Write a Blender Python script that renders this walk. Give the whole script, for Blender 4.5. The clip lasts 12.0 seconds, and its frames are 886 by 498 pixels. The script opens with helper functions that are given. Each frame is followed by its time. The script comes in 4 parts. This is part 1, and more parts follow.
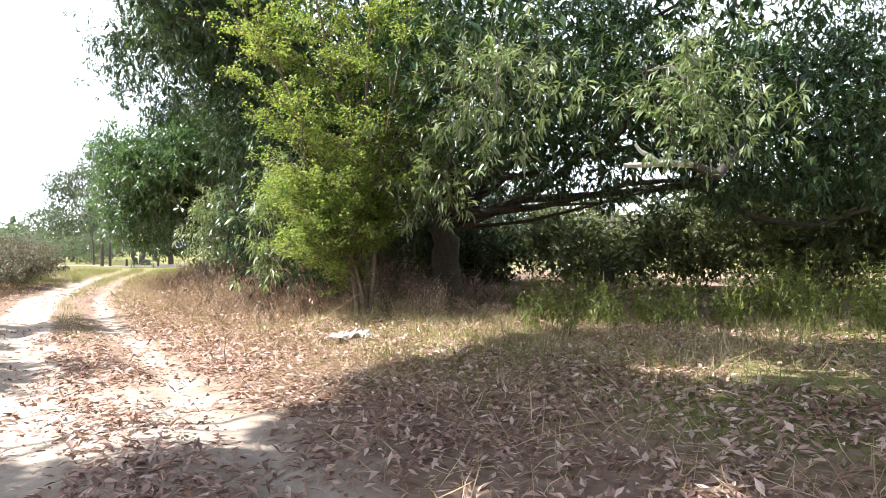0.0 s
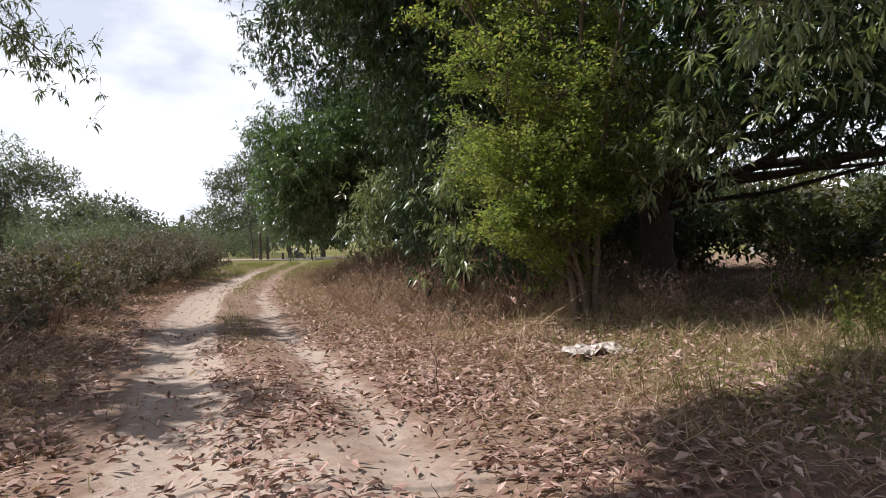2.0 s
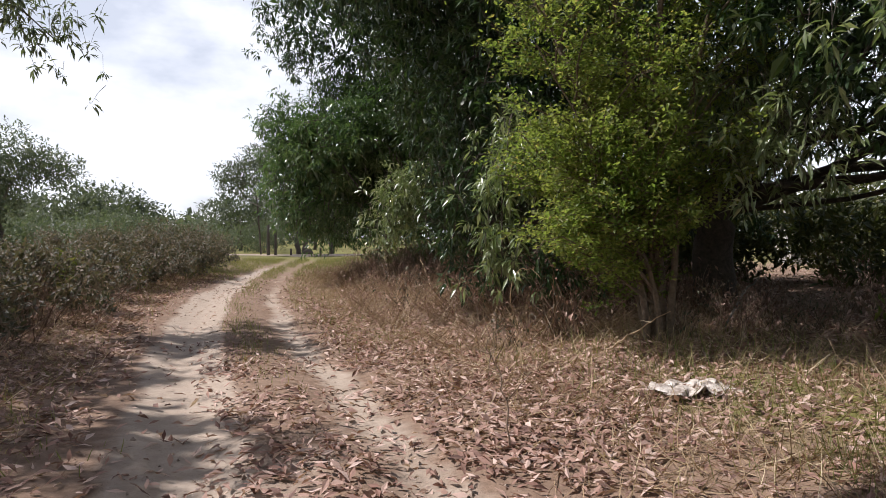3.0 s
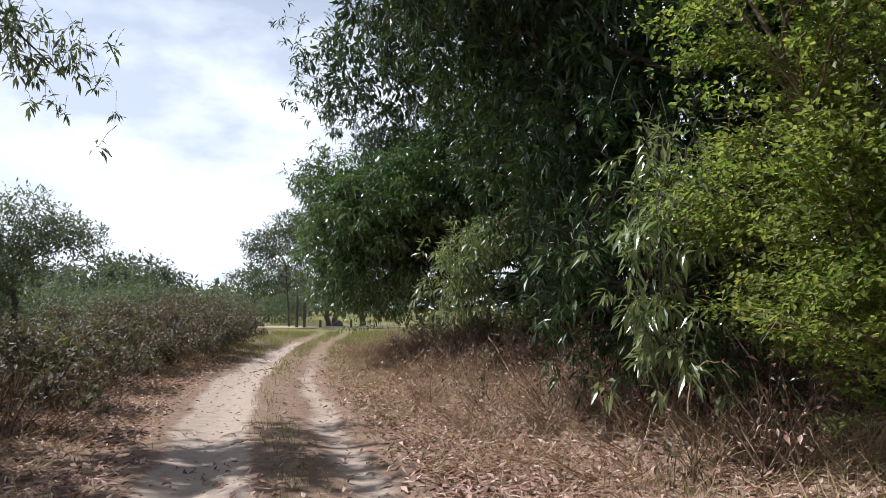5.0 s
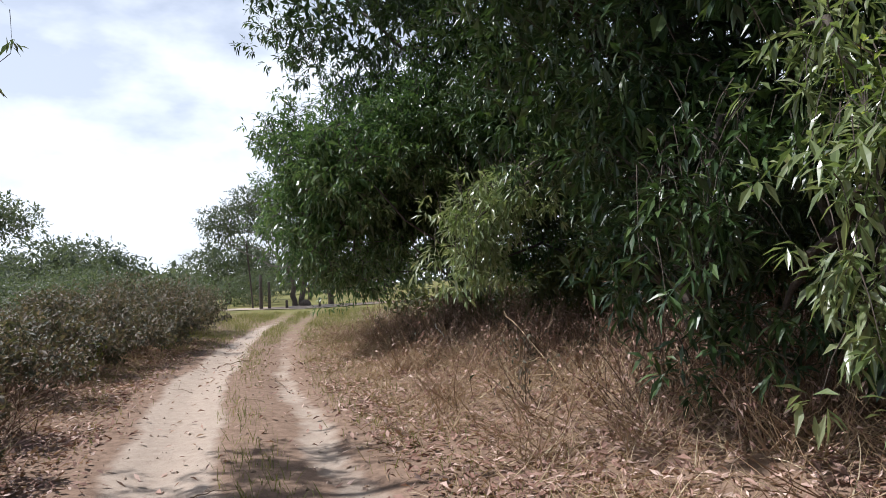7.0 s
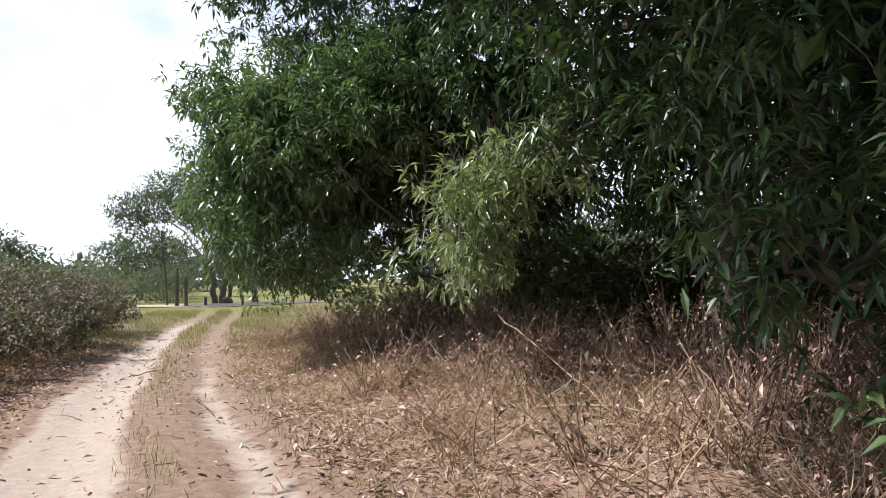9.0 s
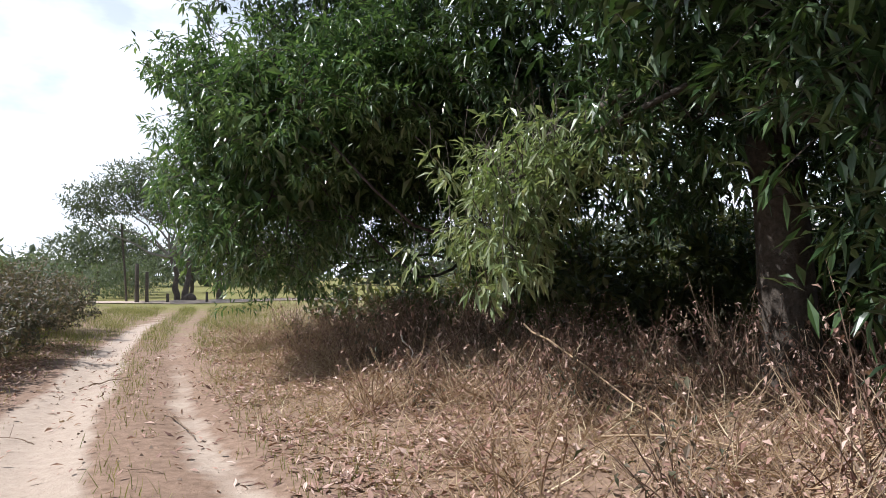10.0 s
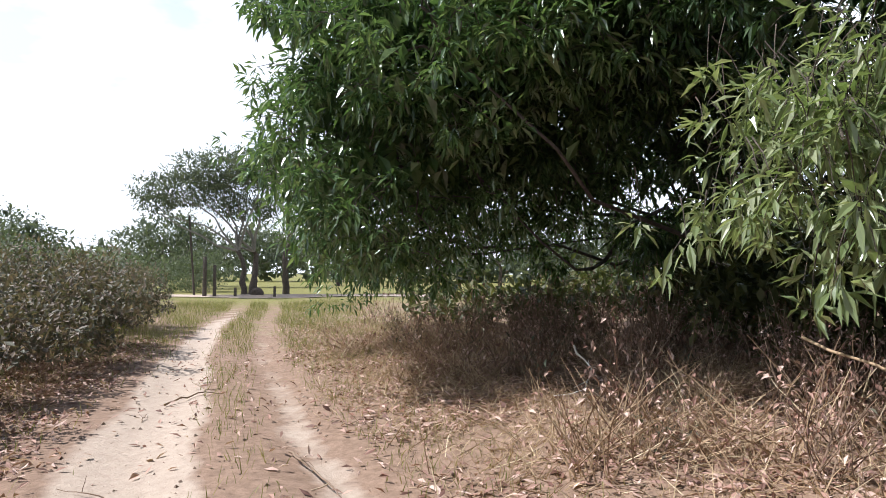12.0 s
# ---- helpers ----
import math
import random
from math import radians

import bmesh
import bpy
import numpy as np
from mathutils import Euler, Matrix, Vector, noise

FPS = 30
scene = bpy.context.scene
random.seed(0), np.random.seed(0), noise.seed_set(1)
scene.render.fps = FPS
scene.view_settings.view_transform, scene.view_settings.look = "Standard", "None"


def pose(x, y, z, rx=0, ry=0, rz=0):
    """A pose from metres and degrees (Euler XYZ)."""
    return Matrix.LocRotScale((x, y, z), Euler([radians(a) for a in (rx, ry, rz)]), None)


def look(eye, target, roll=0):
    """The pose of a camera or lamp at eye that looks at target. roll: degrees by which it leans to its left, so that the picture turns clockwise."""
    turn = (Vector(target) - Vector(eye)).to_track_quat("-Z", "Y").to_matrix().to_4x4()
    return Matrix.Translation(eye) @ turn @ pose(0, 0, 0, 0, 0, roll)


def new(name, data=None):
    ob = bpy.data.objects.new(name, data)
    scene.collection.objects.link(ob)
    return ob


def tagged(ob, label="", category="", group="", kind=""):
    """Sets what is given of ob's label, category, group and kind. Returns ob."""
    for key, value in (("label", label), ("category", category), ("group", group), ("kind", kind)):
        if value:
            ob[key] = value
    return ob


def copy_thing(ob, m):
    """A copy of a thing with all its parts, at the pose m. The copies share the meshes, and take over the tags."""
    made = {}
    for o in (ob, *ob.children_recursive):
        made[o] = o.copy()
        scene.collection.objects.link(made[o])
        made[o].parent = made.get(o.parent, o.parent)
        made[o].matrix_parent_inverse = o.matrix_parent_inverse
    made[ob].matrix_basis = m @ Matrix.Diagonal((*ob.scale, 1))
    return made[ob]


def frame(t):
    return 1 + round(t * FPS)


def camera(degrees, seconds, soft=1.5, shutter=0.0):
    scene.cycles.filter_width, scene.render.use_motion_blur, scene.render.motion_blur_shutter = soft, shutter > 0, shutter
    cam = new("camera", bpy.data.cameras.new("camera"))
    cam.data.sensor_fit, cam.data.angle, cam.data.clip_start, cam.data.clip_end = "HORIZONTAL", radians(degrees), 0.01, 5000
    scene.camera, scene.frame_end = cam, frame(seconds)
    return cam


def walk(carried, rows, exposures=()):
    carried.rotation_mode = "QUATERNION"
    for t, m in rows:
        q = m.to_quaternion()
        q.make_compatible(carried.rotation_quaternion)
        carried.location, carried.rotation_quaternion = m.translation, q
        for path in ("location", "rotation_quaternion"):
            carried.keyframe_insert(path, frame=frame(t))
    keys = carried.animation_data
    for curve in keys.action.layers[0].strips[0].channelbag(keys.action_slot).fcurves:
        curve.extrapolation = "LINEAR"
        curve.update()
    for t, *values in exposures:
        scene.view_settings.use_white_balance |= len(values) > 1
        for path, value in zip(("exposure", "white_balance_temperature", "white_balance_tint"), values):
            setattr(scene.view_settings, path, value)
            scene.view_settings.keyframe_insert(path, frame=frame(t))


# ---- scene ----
cam = camera(66.8, 12.0, 0.85)
METRES, EYE, TILT, LEAN, TURN = 17.0, 1.5, 0.0, 0.0, 0.0
ROWS = [
    (0.0, 0.0, 0.0, 0.0, -0.0, 0.0, 0.0),
    (0.5, -0.0211, 0.034, -0.0008, 4.83, -1.04, -0.34),
    (1.0, -0.0414, 0.0746, -0.0022, 9.03, -2.81, -1.75),
    (1.5, -0.062, 0.1127, -0.0018, 6.43, -2.06, -2.78),
    (2.0, -0.0857, 0.1503, -0.0027, 11.54, -0.85, 1.47),
    (2.5, -0.1078, 0.1893, 0.0003, 11.13, 1.77, 0.46),
    (3.0, -0.1312, 0.2238, 0.0016, 12.05, -0.94, 0.01),
    (5.0, -0.2224, 0.3744, 0.0048, 14.15, 5.04, 0.11),
    (5.5, -0.2438, 0.4058, 0.0063, 15.59, 5.42, 2.91),
    (6.0, -0.2637, 0.442, 0.006, 15.84, 5.02, 1.53),
    (6.5, -0.2815, 0.4744, 0.0086, 11.94, 2.16, 2.24),
    (8.5, -0.3542, 0.6169, 0.0041, 9.89, 5.05, 2.93),
    (9.0, -0.3723, 0.6476, 0.0046, 4.51, 2.46, 1.34),
    (9.5, -0.3927, 0.6828, 0.0076, 3.07, 0.18, 1.05),
    (10.0, -0.4153, 0.7113, 0.007, 1.42, 2.33, 0.46),
    (10.5, -0.4402, 0.7436, 0.0065, 6.95, 3.54, -1.03),
    (11.0, -0.4649, 0.7777, 0.0017, 9.21, 0.99, -2.67),
    (11.5, -0.4845, 0.8143, 0.0021, 7.38, 1.65, 0.47),
    (12.0, -0.5097, 0.848, 0.003, 5.82, 2.12, -0.17),
]
CLEAR = [(t, stops, 5900 if t < 0.8 else 6100 if t < 4 else 5820, 7 if t < 0.8 else 14 if t < 4 else 11) for t, stops in ((0.0, 1.6), (0.5, 0.85), (1.0, 0.45), (1.5, 0.2), (3.0, 0.08), (5.0, 0.15), (6.5, 0.12), (8.0, 0.4), (9.0, 0.52), (10.0, 0.42), (10.5, 0.6), (11.0, 0.52), (12.0, 0.58))]
walk(cam, [(t, pose(0, 0, EYE, TILT, LEAN, TURN) @ pose(METRES * x, METRES * y, METRES * z, 90 + pitch, roll, yaw)) for t, x, y, z, yaw, pitch, roll in ROWS], CLEAR)

# ---- world and sun ----
SUN_AZ, SUN_EL = -94.0, 51.0          # degrees from +y towards +x, and above the horizon
sun_way = Vector((math.sin(radians(SUN_AZ)) * math.cos(radians(SUN_EL)), math.cos(radians(SUN_AZ)) * math.cos(radians(SUN_EL)), math.sin(radians(SUN_EL))))
world = bpy.data.worlds.new("sky")
scene.world = world
world.use_nodes = True
wt = world.node_tree
wt.nodes.clear()


def node(tree, kind, **values):
    n = tree.nodes.new(kind)
    for key, value in values.items():
        n.inputs[key.replace("_", " ")].default_value = value
    return n


sky = wt.nodes.new("ShaderNodeTexSky")
sky.sky_type, sky.sun_disc = "NISHITA", False
sky.sun_elevation, sky.sun_rotation = radians(SUN_EL), radians(SUN_AZ % 360)
sky.air_density, sky.dust_density = 1.0, 2.0
wc = wt.nodes.new("ShaderNodeTexCoord")
wm = wt.nodes.new("ShaderNodeMapping")
wm.inputs["Scale"].default_value = (1.0, 1.0, 2.2)
wm.inputs["Location"].default_value = (0.3, 0.1, 0.0)
wn = node(wt, "ShaderNodeTexNoise", Scale=2.6, Detail=6.0, Roughness=0.55)
wr = wt.nodes.new("ShaderNodeValToRGB")
wr.color_ramp.elements[0].position, wr.color_ramp.elements[1].position = 0.37, 0.48
wr.color_ramp.elements[0].color = (0.6, 0.6, 0.6, 1)
cl = wt.nodes.new("ShaderNodeMix")
cl.data_type = "RGBA"
cl.inputs["B"].default_value = (12.4, 12.6, 13.0, 1)
wb = node(wt, "ShaderNodeBackground", Strength=0.08)
wo = wt.nodes.new("ShaderNodeOutputWorld")
wt.links.new(wc.outputs["Generated"], wm.inputs["Vector"])
wt.links.new(wm.outputs["Vector"], wn.inputs["Vector"])
# cloud cover is thick low down and thinned overhead to cut the skylight in shade
sep = wt.nodes.new("ShaderNodeSeparateXYZ")
thin_out = wt.nodes.new("ShaderNodeMath")
thin_out.operation = "MULTIPLY_ADD"
thin_out.inputs[1].default_value = -0.25
wt.links.new(wc.outputs["Generated"], sep.inputs[0])
wt.links.new(sep.outputs["Z"], thin_out.inputs[0])
wt.links.new(wn.outputs["Fac"], thin_out.inputs[2])
wt.links.new(thin_out.outputs[0], wr.inputs["Fac"])
# fades the overhead cloud, mostly out of view, to lessen fill light
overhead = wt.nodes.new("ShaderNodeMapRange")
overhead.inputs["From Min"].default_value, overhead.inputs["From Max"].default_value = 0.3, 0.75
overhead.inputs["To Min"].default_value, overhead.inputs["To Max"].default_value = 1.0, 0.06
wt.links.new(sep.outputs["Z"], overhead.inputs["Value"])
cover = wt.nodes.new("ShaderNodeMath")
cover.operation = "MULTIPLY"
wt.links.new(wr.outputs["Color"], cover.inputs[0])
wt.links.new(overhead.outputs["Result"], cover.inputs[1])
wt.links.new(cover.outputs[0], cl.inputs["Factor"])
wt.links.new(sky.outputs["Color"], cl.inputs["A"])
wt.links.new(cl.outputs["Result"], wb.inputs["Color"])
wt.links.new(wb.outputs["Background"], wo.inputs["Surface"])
sun = new("sun", bpy.data.lights.new("sun", "SUN"))
sun.data.energy, sun.data.angle, sun.data.color = 5.0, radians(0.6), (1.0, 0.94, 0.86)
sun.matrix_world = look((0, 0, 40), Vector((0, 0, 40)) - sun_way)

# ---- materials ----


def material(name):
    m = bpy.data.materials.new(name)
    m.use_nodes = True
    return m, m.node_tree, m.node_tree.nodes["Principled BSDF"]


def ramp(tree, source, stops):
    r = tree.nodes.new("ShaderNodeValToRGB")
    while len(r.color_ramp.elements) < len(stops):
        r.color_ramp.elements.new(0.5)
    for e, (p, c) in zip(r.color_ramp.elements, stops):
        e.position, e.color = p, (*c, 1)
    tree.links.new(source, r.inputs["Fac"])
    return r.outputs["Color"]


def mixed(tree, fac, a, b, blend="MIX"):
    m = tree.nodes.new("ShaderNodeMix")
    m.data_type, m.blend_type = "RGBA", blend
    for key, v in (("Factor", fac), ("A", a), ("B", b)):
        if isinstance(v, (int, float)):
            m.inputs[key].default_value = v
        elif isinstance(v, tuple):
            m.inputs[key].default_value = (*v, 1)
        else:
            tree.links.new(v, m.inputs[key])
    return m.outputs["Result"]


def noise_of(tree, scale, detail=4.0, rough=0.6):
    c = tree.nodes.new("ShaderNodeTexCoord")
    n = node(tree, "ShaderNodeTexNoise", Scale=scale, Detail=detail, Roughness=rough)
    tree.links.new(c.outputs["Object"], n.inputs["Vector"])
    return n.outputs["Fac"]


def leaf_material(name, stops, rough=0.4, through_light=0.3, gain=1.6, specular=0.5):
    """Leaves: each one its own tint, glossy above, light passing through."""
    m, t, p = material(name)
    g = t.nodes.new("ShaderNodeNewGeometry")
    col = ramp(t, g.outputs["Random Per Island"], stops)
    big = noise_of(t, 0.7, 2.0)
    col = mixed(t, ramp(t, big, [(0.35, (0, 0, 0)), (0.7, (0.45, 0.45, 0.45))]), col, mixed(t, 0.6, col, stops[-1][1]))
    t.links.new(col, p.inputs["Base Color"])
    p.inputs["Roughness"].default_value = rough
    p.inputs["Specular IOR Level"].default_value = specular
    tr = t.nodes.new("ShaderNodeBsdfTranslucent")
    t.links.new(mixed(t, 1.0, col, (gain, gain * 1.05, gain * 0.6), "MULTIPLY"), tr.inputs["Color"])
    mx = t.nodes.new("ShaderNodeMixShader")
    mx.inputs[0].default_value = through_light
    t.links.new(p.outputs[0], mx.inputs[1])
    t.links.new(tr.outputs[0], mx.inputs[2])
    t.links.new(mx.outputs[0], t.nodes["Material Output"].inputs["Surface"])
    return m


def bark_material(name, a, b, scale=14.0):
    m, t, p = material(name)
    n = noise_of(t, scale, 6.0, 0.7)
    t.links.new(ramp(t, n, [(0.3, a), (0.7, b)]), p.inputs["Base Color"])
    p.inputs["Roughness"].default_value = 0.9
    bump = node(t, "ShaderNodeBump", Strength=0.8, Distance=0.03)
    t.links.new(n, bump.inputs["Height"])
    t.links.new(bump.outputs[0], p.inputs["Normal"])
    return m


def dry_material(name, stops, rough=0.75, through_light=0.12):
    return leaf_material(name, stops, rough, through_light, 1.2, 0.3)


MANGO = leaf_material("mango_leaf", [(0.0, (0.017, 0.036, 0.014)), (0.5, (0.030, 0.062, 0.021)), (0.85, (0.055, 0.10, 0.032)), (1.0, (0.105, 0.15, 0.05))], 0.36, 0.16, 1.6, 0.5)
# mango leaf for mango_c, with its sunlit brightness put into the colour
MANGO_LIT = leaf_material("lit_mango_leaf", [(0.0, (0.035, 0.07, 0.028)), (0.5, (0.065, 0.12, 0.042)), (0.85, (0.105, 0.165, 0.06)), (1.0, (0.17, 0.23, 0.10))], 0.25, 0.3, 1.6, 0.9)
# pale young leaves, brightened further in colour to look sunlit
MANGO_YOUNG_LIT = leaf_material("lit_young_mango_leaf", [(0.0, (0.10, 0.145, 0.05)), (0.6, (0.17, 0.215, 0.09)), (1.0, (0.30, 0.33, 0.19))], 0.3, 0.3, 1.6, 0.9)
LIME = leaf_material("small_lime_leaf", [(0.0, (0.08, 0.125, 0.026)), (0.6, (0.145, 0.205, 0.048)), (0.9, (0.235, 0.275, 0.08)), (1.0, (0.30, 0.24, 0.10))], 0.5, 0.55, 1.8)
# greyer and paler than near leaves: distance haze put into the colour
FAR_LEAF = leaf_material("far_leaf", [(0.0, (0.05, 0.065, 0.045)), (0.6, (0.075, 0.095, 0.06)), (1.0, (0.12, 0.135, 0.085))], 0.6, 0.3)
GREY_LEAF = leaf_material("grey_green_leaf", [(0.0, (0.05, 0.075, 0.045)), (0.6, (0.085, 0.11, 0.06)), (1.0, (0.14, 0.15, 0.10))], 0.5, 0.35)
SHRUB_LEAF = leaf_material("shrub_leaf", [(0.0, (0.045, 0.055, 0.028)), (0.4, (0.085, 0.085, 0.045)), (0.75, (0.14, 0.105, 0.075)), (1.0, (0.22, 0.17, 0.13))], 0.6, 0.2)
WEED = leaf_material("weed_leaf", [(0.0, (0.06, 0.09, 0.015)), (0.6, (0.12, 0.15, 0.03)), (1.0, (0.22, 0.21, 0.06))], 0.55, 0.35)
# a darker weed leaf: part of the undergrowth's shade is in the colour
UNDER = leaf_material("shade_darkened_leaf", [(0.0, (0.04, 0.055, 0.018)), (0.6, (0.075, 0.09, 0.03)), (1.0, (0.14, 0.13, 0.05))], 0.55, 0.3)
GRASS = leaf_material("grass_blade", [(0.0, (0.08, 0.11, 0.02)), (0.5, (0.16, 0.17, 0.045)), (1.0, (0.30, 0.25, 0.11))], 0.6, 0.3)
LITTER = dry_material("fallen_leaf", [(0.0, (0.10, 0.045, 0.035)), (0.3, (0.25, 0.13, 0.095)), (0.65, (0.42, 0.265, 0.21)), (1.0, (0.66, 0.50, 0.43))])
STRAW = dry_material("straw", [(0.0, (0.20, 0.12, 0.07)), (0.4, (0.33, 0.22, 0.13)), (0.8, (0.46, 0.34, 0.21)), (1.0, (0.62, 0.52, 0.36))])
CRUMB = dry_material("earth_crumb", [(0.0, (0.14, 0.10, 0.075)), (0.5, (0.26, 0.19, 0.145)), (1.0, (0.42, 0.34, 0.27))], 0.95, 0.0)
DRY_STEM = dry_material("dry_stem", [(0.0, (0.10, 0.06, 0.04)), (0.5, (0.20, 0.13, 0.09)), (1.0, (0.40, 0.31, 0.22))])
BARK = bark_material("mango_bark", (0.035, 0.028, 0.022), (0.12, 0.095, 0.075))
BARK_TAN = bark_material("tan_bark", (0.09, 0.065, 0.042), (0.20, 0.15, 0.10), 20.0)
BARK_WHITE = bark_material("bare_wood", (0.5, 0.46, 0.4), (0.75, 0.71, 0.64), 9.0)
BARK_GREY = bark_material("grey_bark", (0.11, 0.10, 0.085), (0.26, 0.24, 0.2), 10.0)


def ground_material():
    m, t, p = material("dry_earth")
    fine = noise_of(t, 9.0, 8.0, 0.7)
    mid = noise_of(t, 1.3, 5.0, 0.6)
    speck = noise_of(t, 55.0, 3.0, 0.6)
    earth = ramp(t, fine, [(0.3, (0.18, 0.12, 0.085)), (0.7, (0.34, 0.235, 0.17))])
    sand = ramp(t, fine, [(0.25, (0.37, 0.29, 0.23)), (0.75, (0.50, 0.41, 0.33))])
    green = ramp(t, fine, [(0.3, (0.12, 0.12, 0.035)), (0.7, (0.27, 0.25, 0.09))])

    def mask(name):
        a = t.nodes.new("ShaderNodeAttribute")
        a.attribute_name = name
        add = node(t, "ShaderNodeMath")
        add.operation = "MULTIPLY_ADD"
        t.links.new(mid, add.inputs[0])
        add.inputs[1].default_value = 0.9
        sub = node(t, "ShaderNodeMath")
        sub.operation = "SUBTRACT"
        t.links.new(a.outputs["Fac"], sub.inputs[0])
        sub.inputs[1].default_value = 0.45
        t.links.new(sub.outputs[0], add.inputs[2])
        return ramp(t, add.outputs[0], [(0.3, (0, 0, 0)), (0.62, (1, 1, 1))])

    col = mixed(t, mask("green"), earth, green)
    col = mixed(t, mask("sand"), col, sand)
    col = mixed(t, ramp(t, speck, [(0.58, (0, 0, 0)), (0.72, (0.55, 0.55, 0.55))]), col, mixed(t, 1.0, col, (0.45, 0.4, 0.36), "MULTIPLY"))
    t.links.new(col, p.inputs["Base Color"])
    p.inputs["Roughness"].default_value = 0.95
    p.inputs["Specular IOR Level"].default_value = 0.15
    b = node(t, "ShaderNodeBump", Strength=0.6, Distance=0.03)
    t.links.new(fine, b.inputs["Height"])
    b2 = node(t, "ShaderNodeBump", Strength=0.4, Distance=0.008)
    t.links.new(speck, b2.inputs["Height"])
    t.links.new(b.outputs[0], b2.inputs["Normal"])
    t.links.new(b2.outputs[0], p.inputs["Normal"])
    return m


EARTH = ground_material()

# ---- building helpers ----
rng = np.random.default_rng(7)


def mesh_np(name, verts, faces, mat, smooth=False):
    """A mesh out of arrays: verts (n, 3) and faces (m, k)."""
    me = bpy.data.meshes.new(name)
    verts, faces = np.asarray(verts, dtype=np.float32), np.asarray(faces, dtype=np.int32)
    m, k = faces.shape
    me.vertices.add(len(verts))
    me.vertices.foreach_set("co", verts.ravel())
    me.loops.add(m * k)
    me.loops.foreach_set("vertex_index", faces.ravel())
    me.polygons.add(m)
    me.polygons.foreach_set("loop_start", np.arange(0, m * k, k, dtype=np.int32))
    me.polygons.foreach_set("use_smooth", np.full(m, smooth))
    me.materials.append(mat)
    me.update(calc_edges=True)
    return me


def piece(name, me, parent=None, label="", category="", kind=""):
    ob = new(name, me)
    ob.parent = parent
    return tagged(ob, label, category, "", kind)


def fine(name, me, parent, label=""):
    """A part whose twigs or leaves are too many and too small to be told apart."""
    return piece(name, me, parent, label, "", "stuff")


def unit(a):
    return a / np.maximum(np.linalg.norm(a, axis=-1, keepdims=True), 1e-9)


def ball(n):
    return unit(rng.normal(size=(n, 3)))


def leaves(at, way, length, width, droop=0.15, fold=0.18):
    """Pointed, folded leaf blades: arrays of base points, directions, lengths and widths."""
    n = len(at)
    length, width = np.broadcast_to(length, n)[:, None], np.broadcast_to(width, n)[:, None]
    side = unit(np.cross(way, ball(n) * 0.55 + np.array((0, 0, 1.0))))
    up = np.cross(side, way)
    down = np.array((0, 0, -1.0)) * length * droop
    mid = at + way * length * 0.5 + down * 0.2
    v = np.stack([at, mid + side * width * 0.5 + up * width * fold, mid, mid - side * width * 0.5 + up * width * fold, at + way * length + down], axis=1)
    f = np.array([(0, 2, 1), (0, 3, 2), (1, 2, 4), (2, 3, 4)])
    return v.reshape(-1, 3), (f[None] + (np.arange(n) * 5)[:, None, None]).reshape(-1, 3)


def small_leaves(at, way, length, width):
    """Small flat leaves of two triangles bent along the middle."""
    n = len(at)
    length, width = np.broadcast_to(length, n)[:, None], np.broadcast_to(width, n)[:, None]
    side = unit(np.cross(way, ball(n) * 0.6 + np.array((0, 0, 1.0))))
    up = np.cross(side, way)
    mid = at + way * length * 0.5
    v = np.stack([at, mid + side * width * 0.5 + up * width * 0.15, at + way * length, mid - side * width * 0.5 + up * width * 0.15], axis=1)
    f = np.array([(0, 2, 1), (0, 3, 2)])
    return v.reshape(-1, 3), (f[None] + (np.arange(n) * 4)[:, None, None]).reshape(-1, 3)


def blades(at, way, length, width, bend=0.35):
    """Grass blades: a bent strip that ends in a point."""
    n = len(at)
    length, width = np.broadcast_to(length, n)[:, None], np.broadcast_to(width, n)[:, None]
    side = unit(np.cross(way, ball(n)))
    lean = unit(np.cross(side, way) + ball(n) * 0.3) * length * bend * rng.uniform(0.2, 1.0, (n, 1))
    m = at + way * length * 0.5 + lean * 0.3
    v = np.stack([at - side * width * 0.5, at + side * width * 0.5, m - side * width * 0.4, m + side * width * 0.4, at + way * length * 0.95 + lean], axis=1)
    f = np.array([(0, 1, 3), (0, 3, 2), (2, 3, 4)])
    return v.reshape(-1, 3), (f[None] + (np.arange(n) * 5)[:, None, None]).reshape(-1, 3)


def tubes(paths, radii, sides=3):
    """Round stems along paths (n, k, 3) with radii (n, k)."""
    n, k, _ = paths.shape
    tan = unit(np.gradient(paths, axis=1))
    ref = np.where(np.abs(tan[..., 2:3]) > 0.9, np.array((1.0, 0, 0)), np.array((0, 0, 1.0)))
    a = unit(np.cross(tan, ref))
    b = np.cross(tan, a)
    ang = np.arange(sides) * 2 * np.pi / sides
    ring = paths[:, :, None] + radii[:, :, None, None] * (a[:, :, None] * np.cos(ang)[None, None, :, None] + b[:, :, None] * np.sin(ang)[None, None, :, None])
    i = np.arange(k - 1)[:, None] * sides
    j = np.arange(sides)[None]
    q = np.stack([i + j, i + (j + 1) % sides, i + sides + (j + 1) % sides, i + sides + j], axis=-1).reshape(-1, 4)
    return ring.reshape(-1, 3), (q[None] + (np.arange(n) * k * sides)[:, None, None]).reshape(-1, 4)


def wander(start, end, k=8, sag=0.0, rough=0.06):
    """A crooked way from start to end."""
    start, end = np.array(start, float), np.array(end, float)
    s = np.linspace(0, 1, k)[:, None]
    p = start + (end - start) * s
    size = np.linalg.norm(end - start)
    p[1:-1] += np.cumsum(rng.normal(size=(k - 2, 3)), axis=0) * size * rough * 0.5
    p[:, 2] -= (4 * s * (1 - s))[:, 0] * sag
    return p


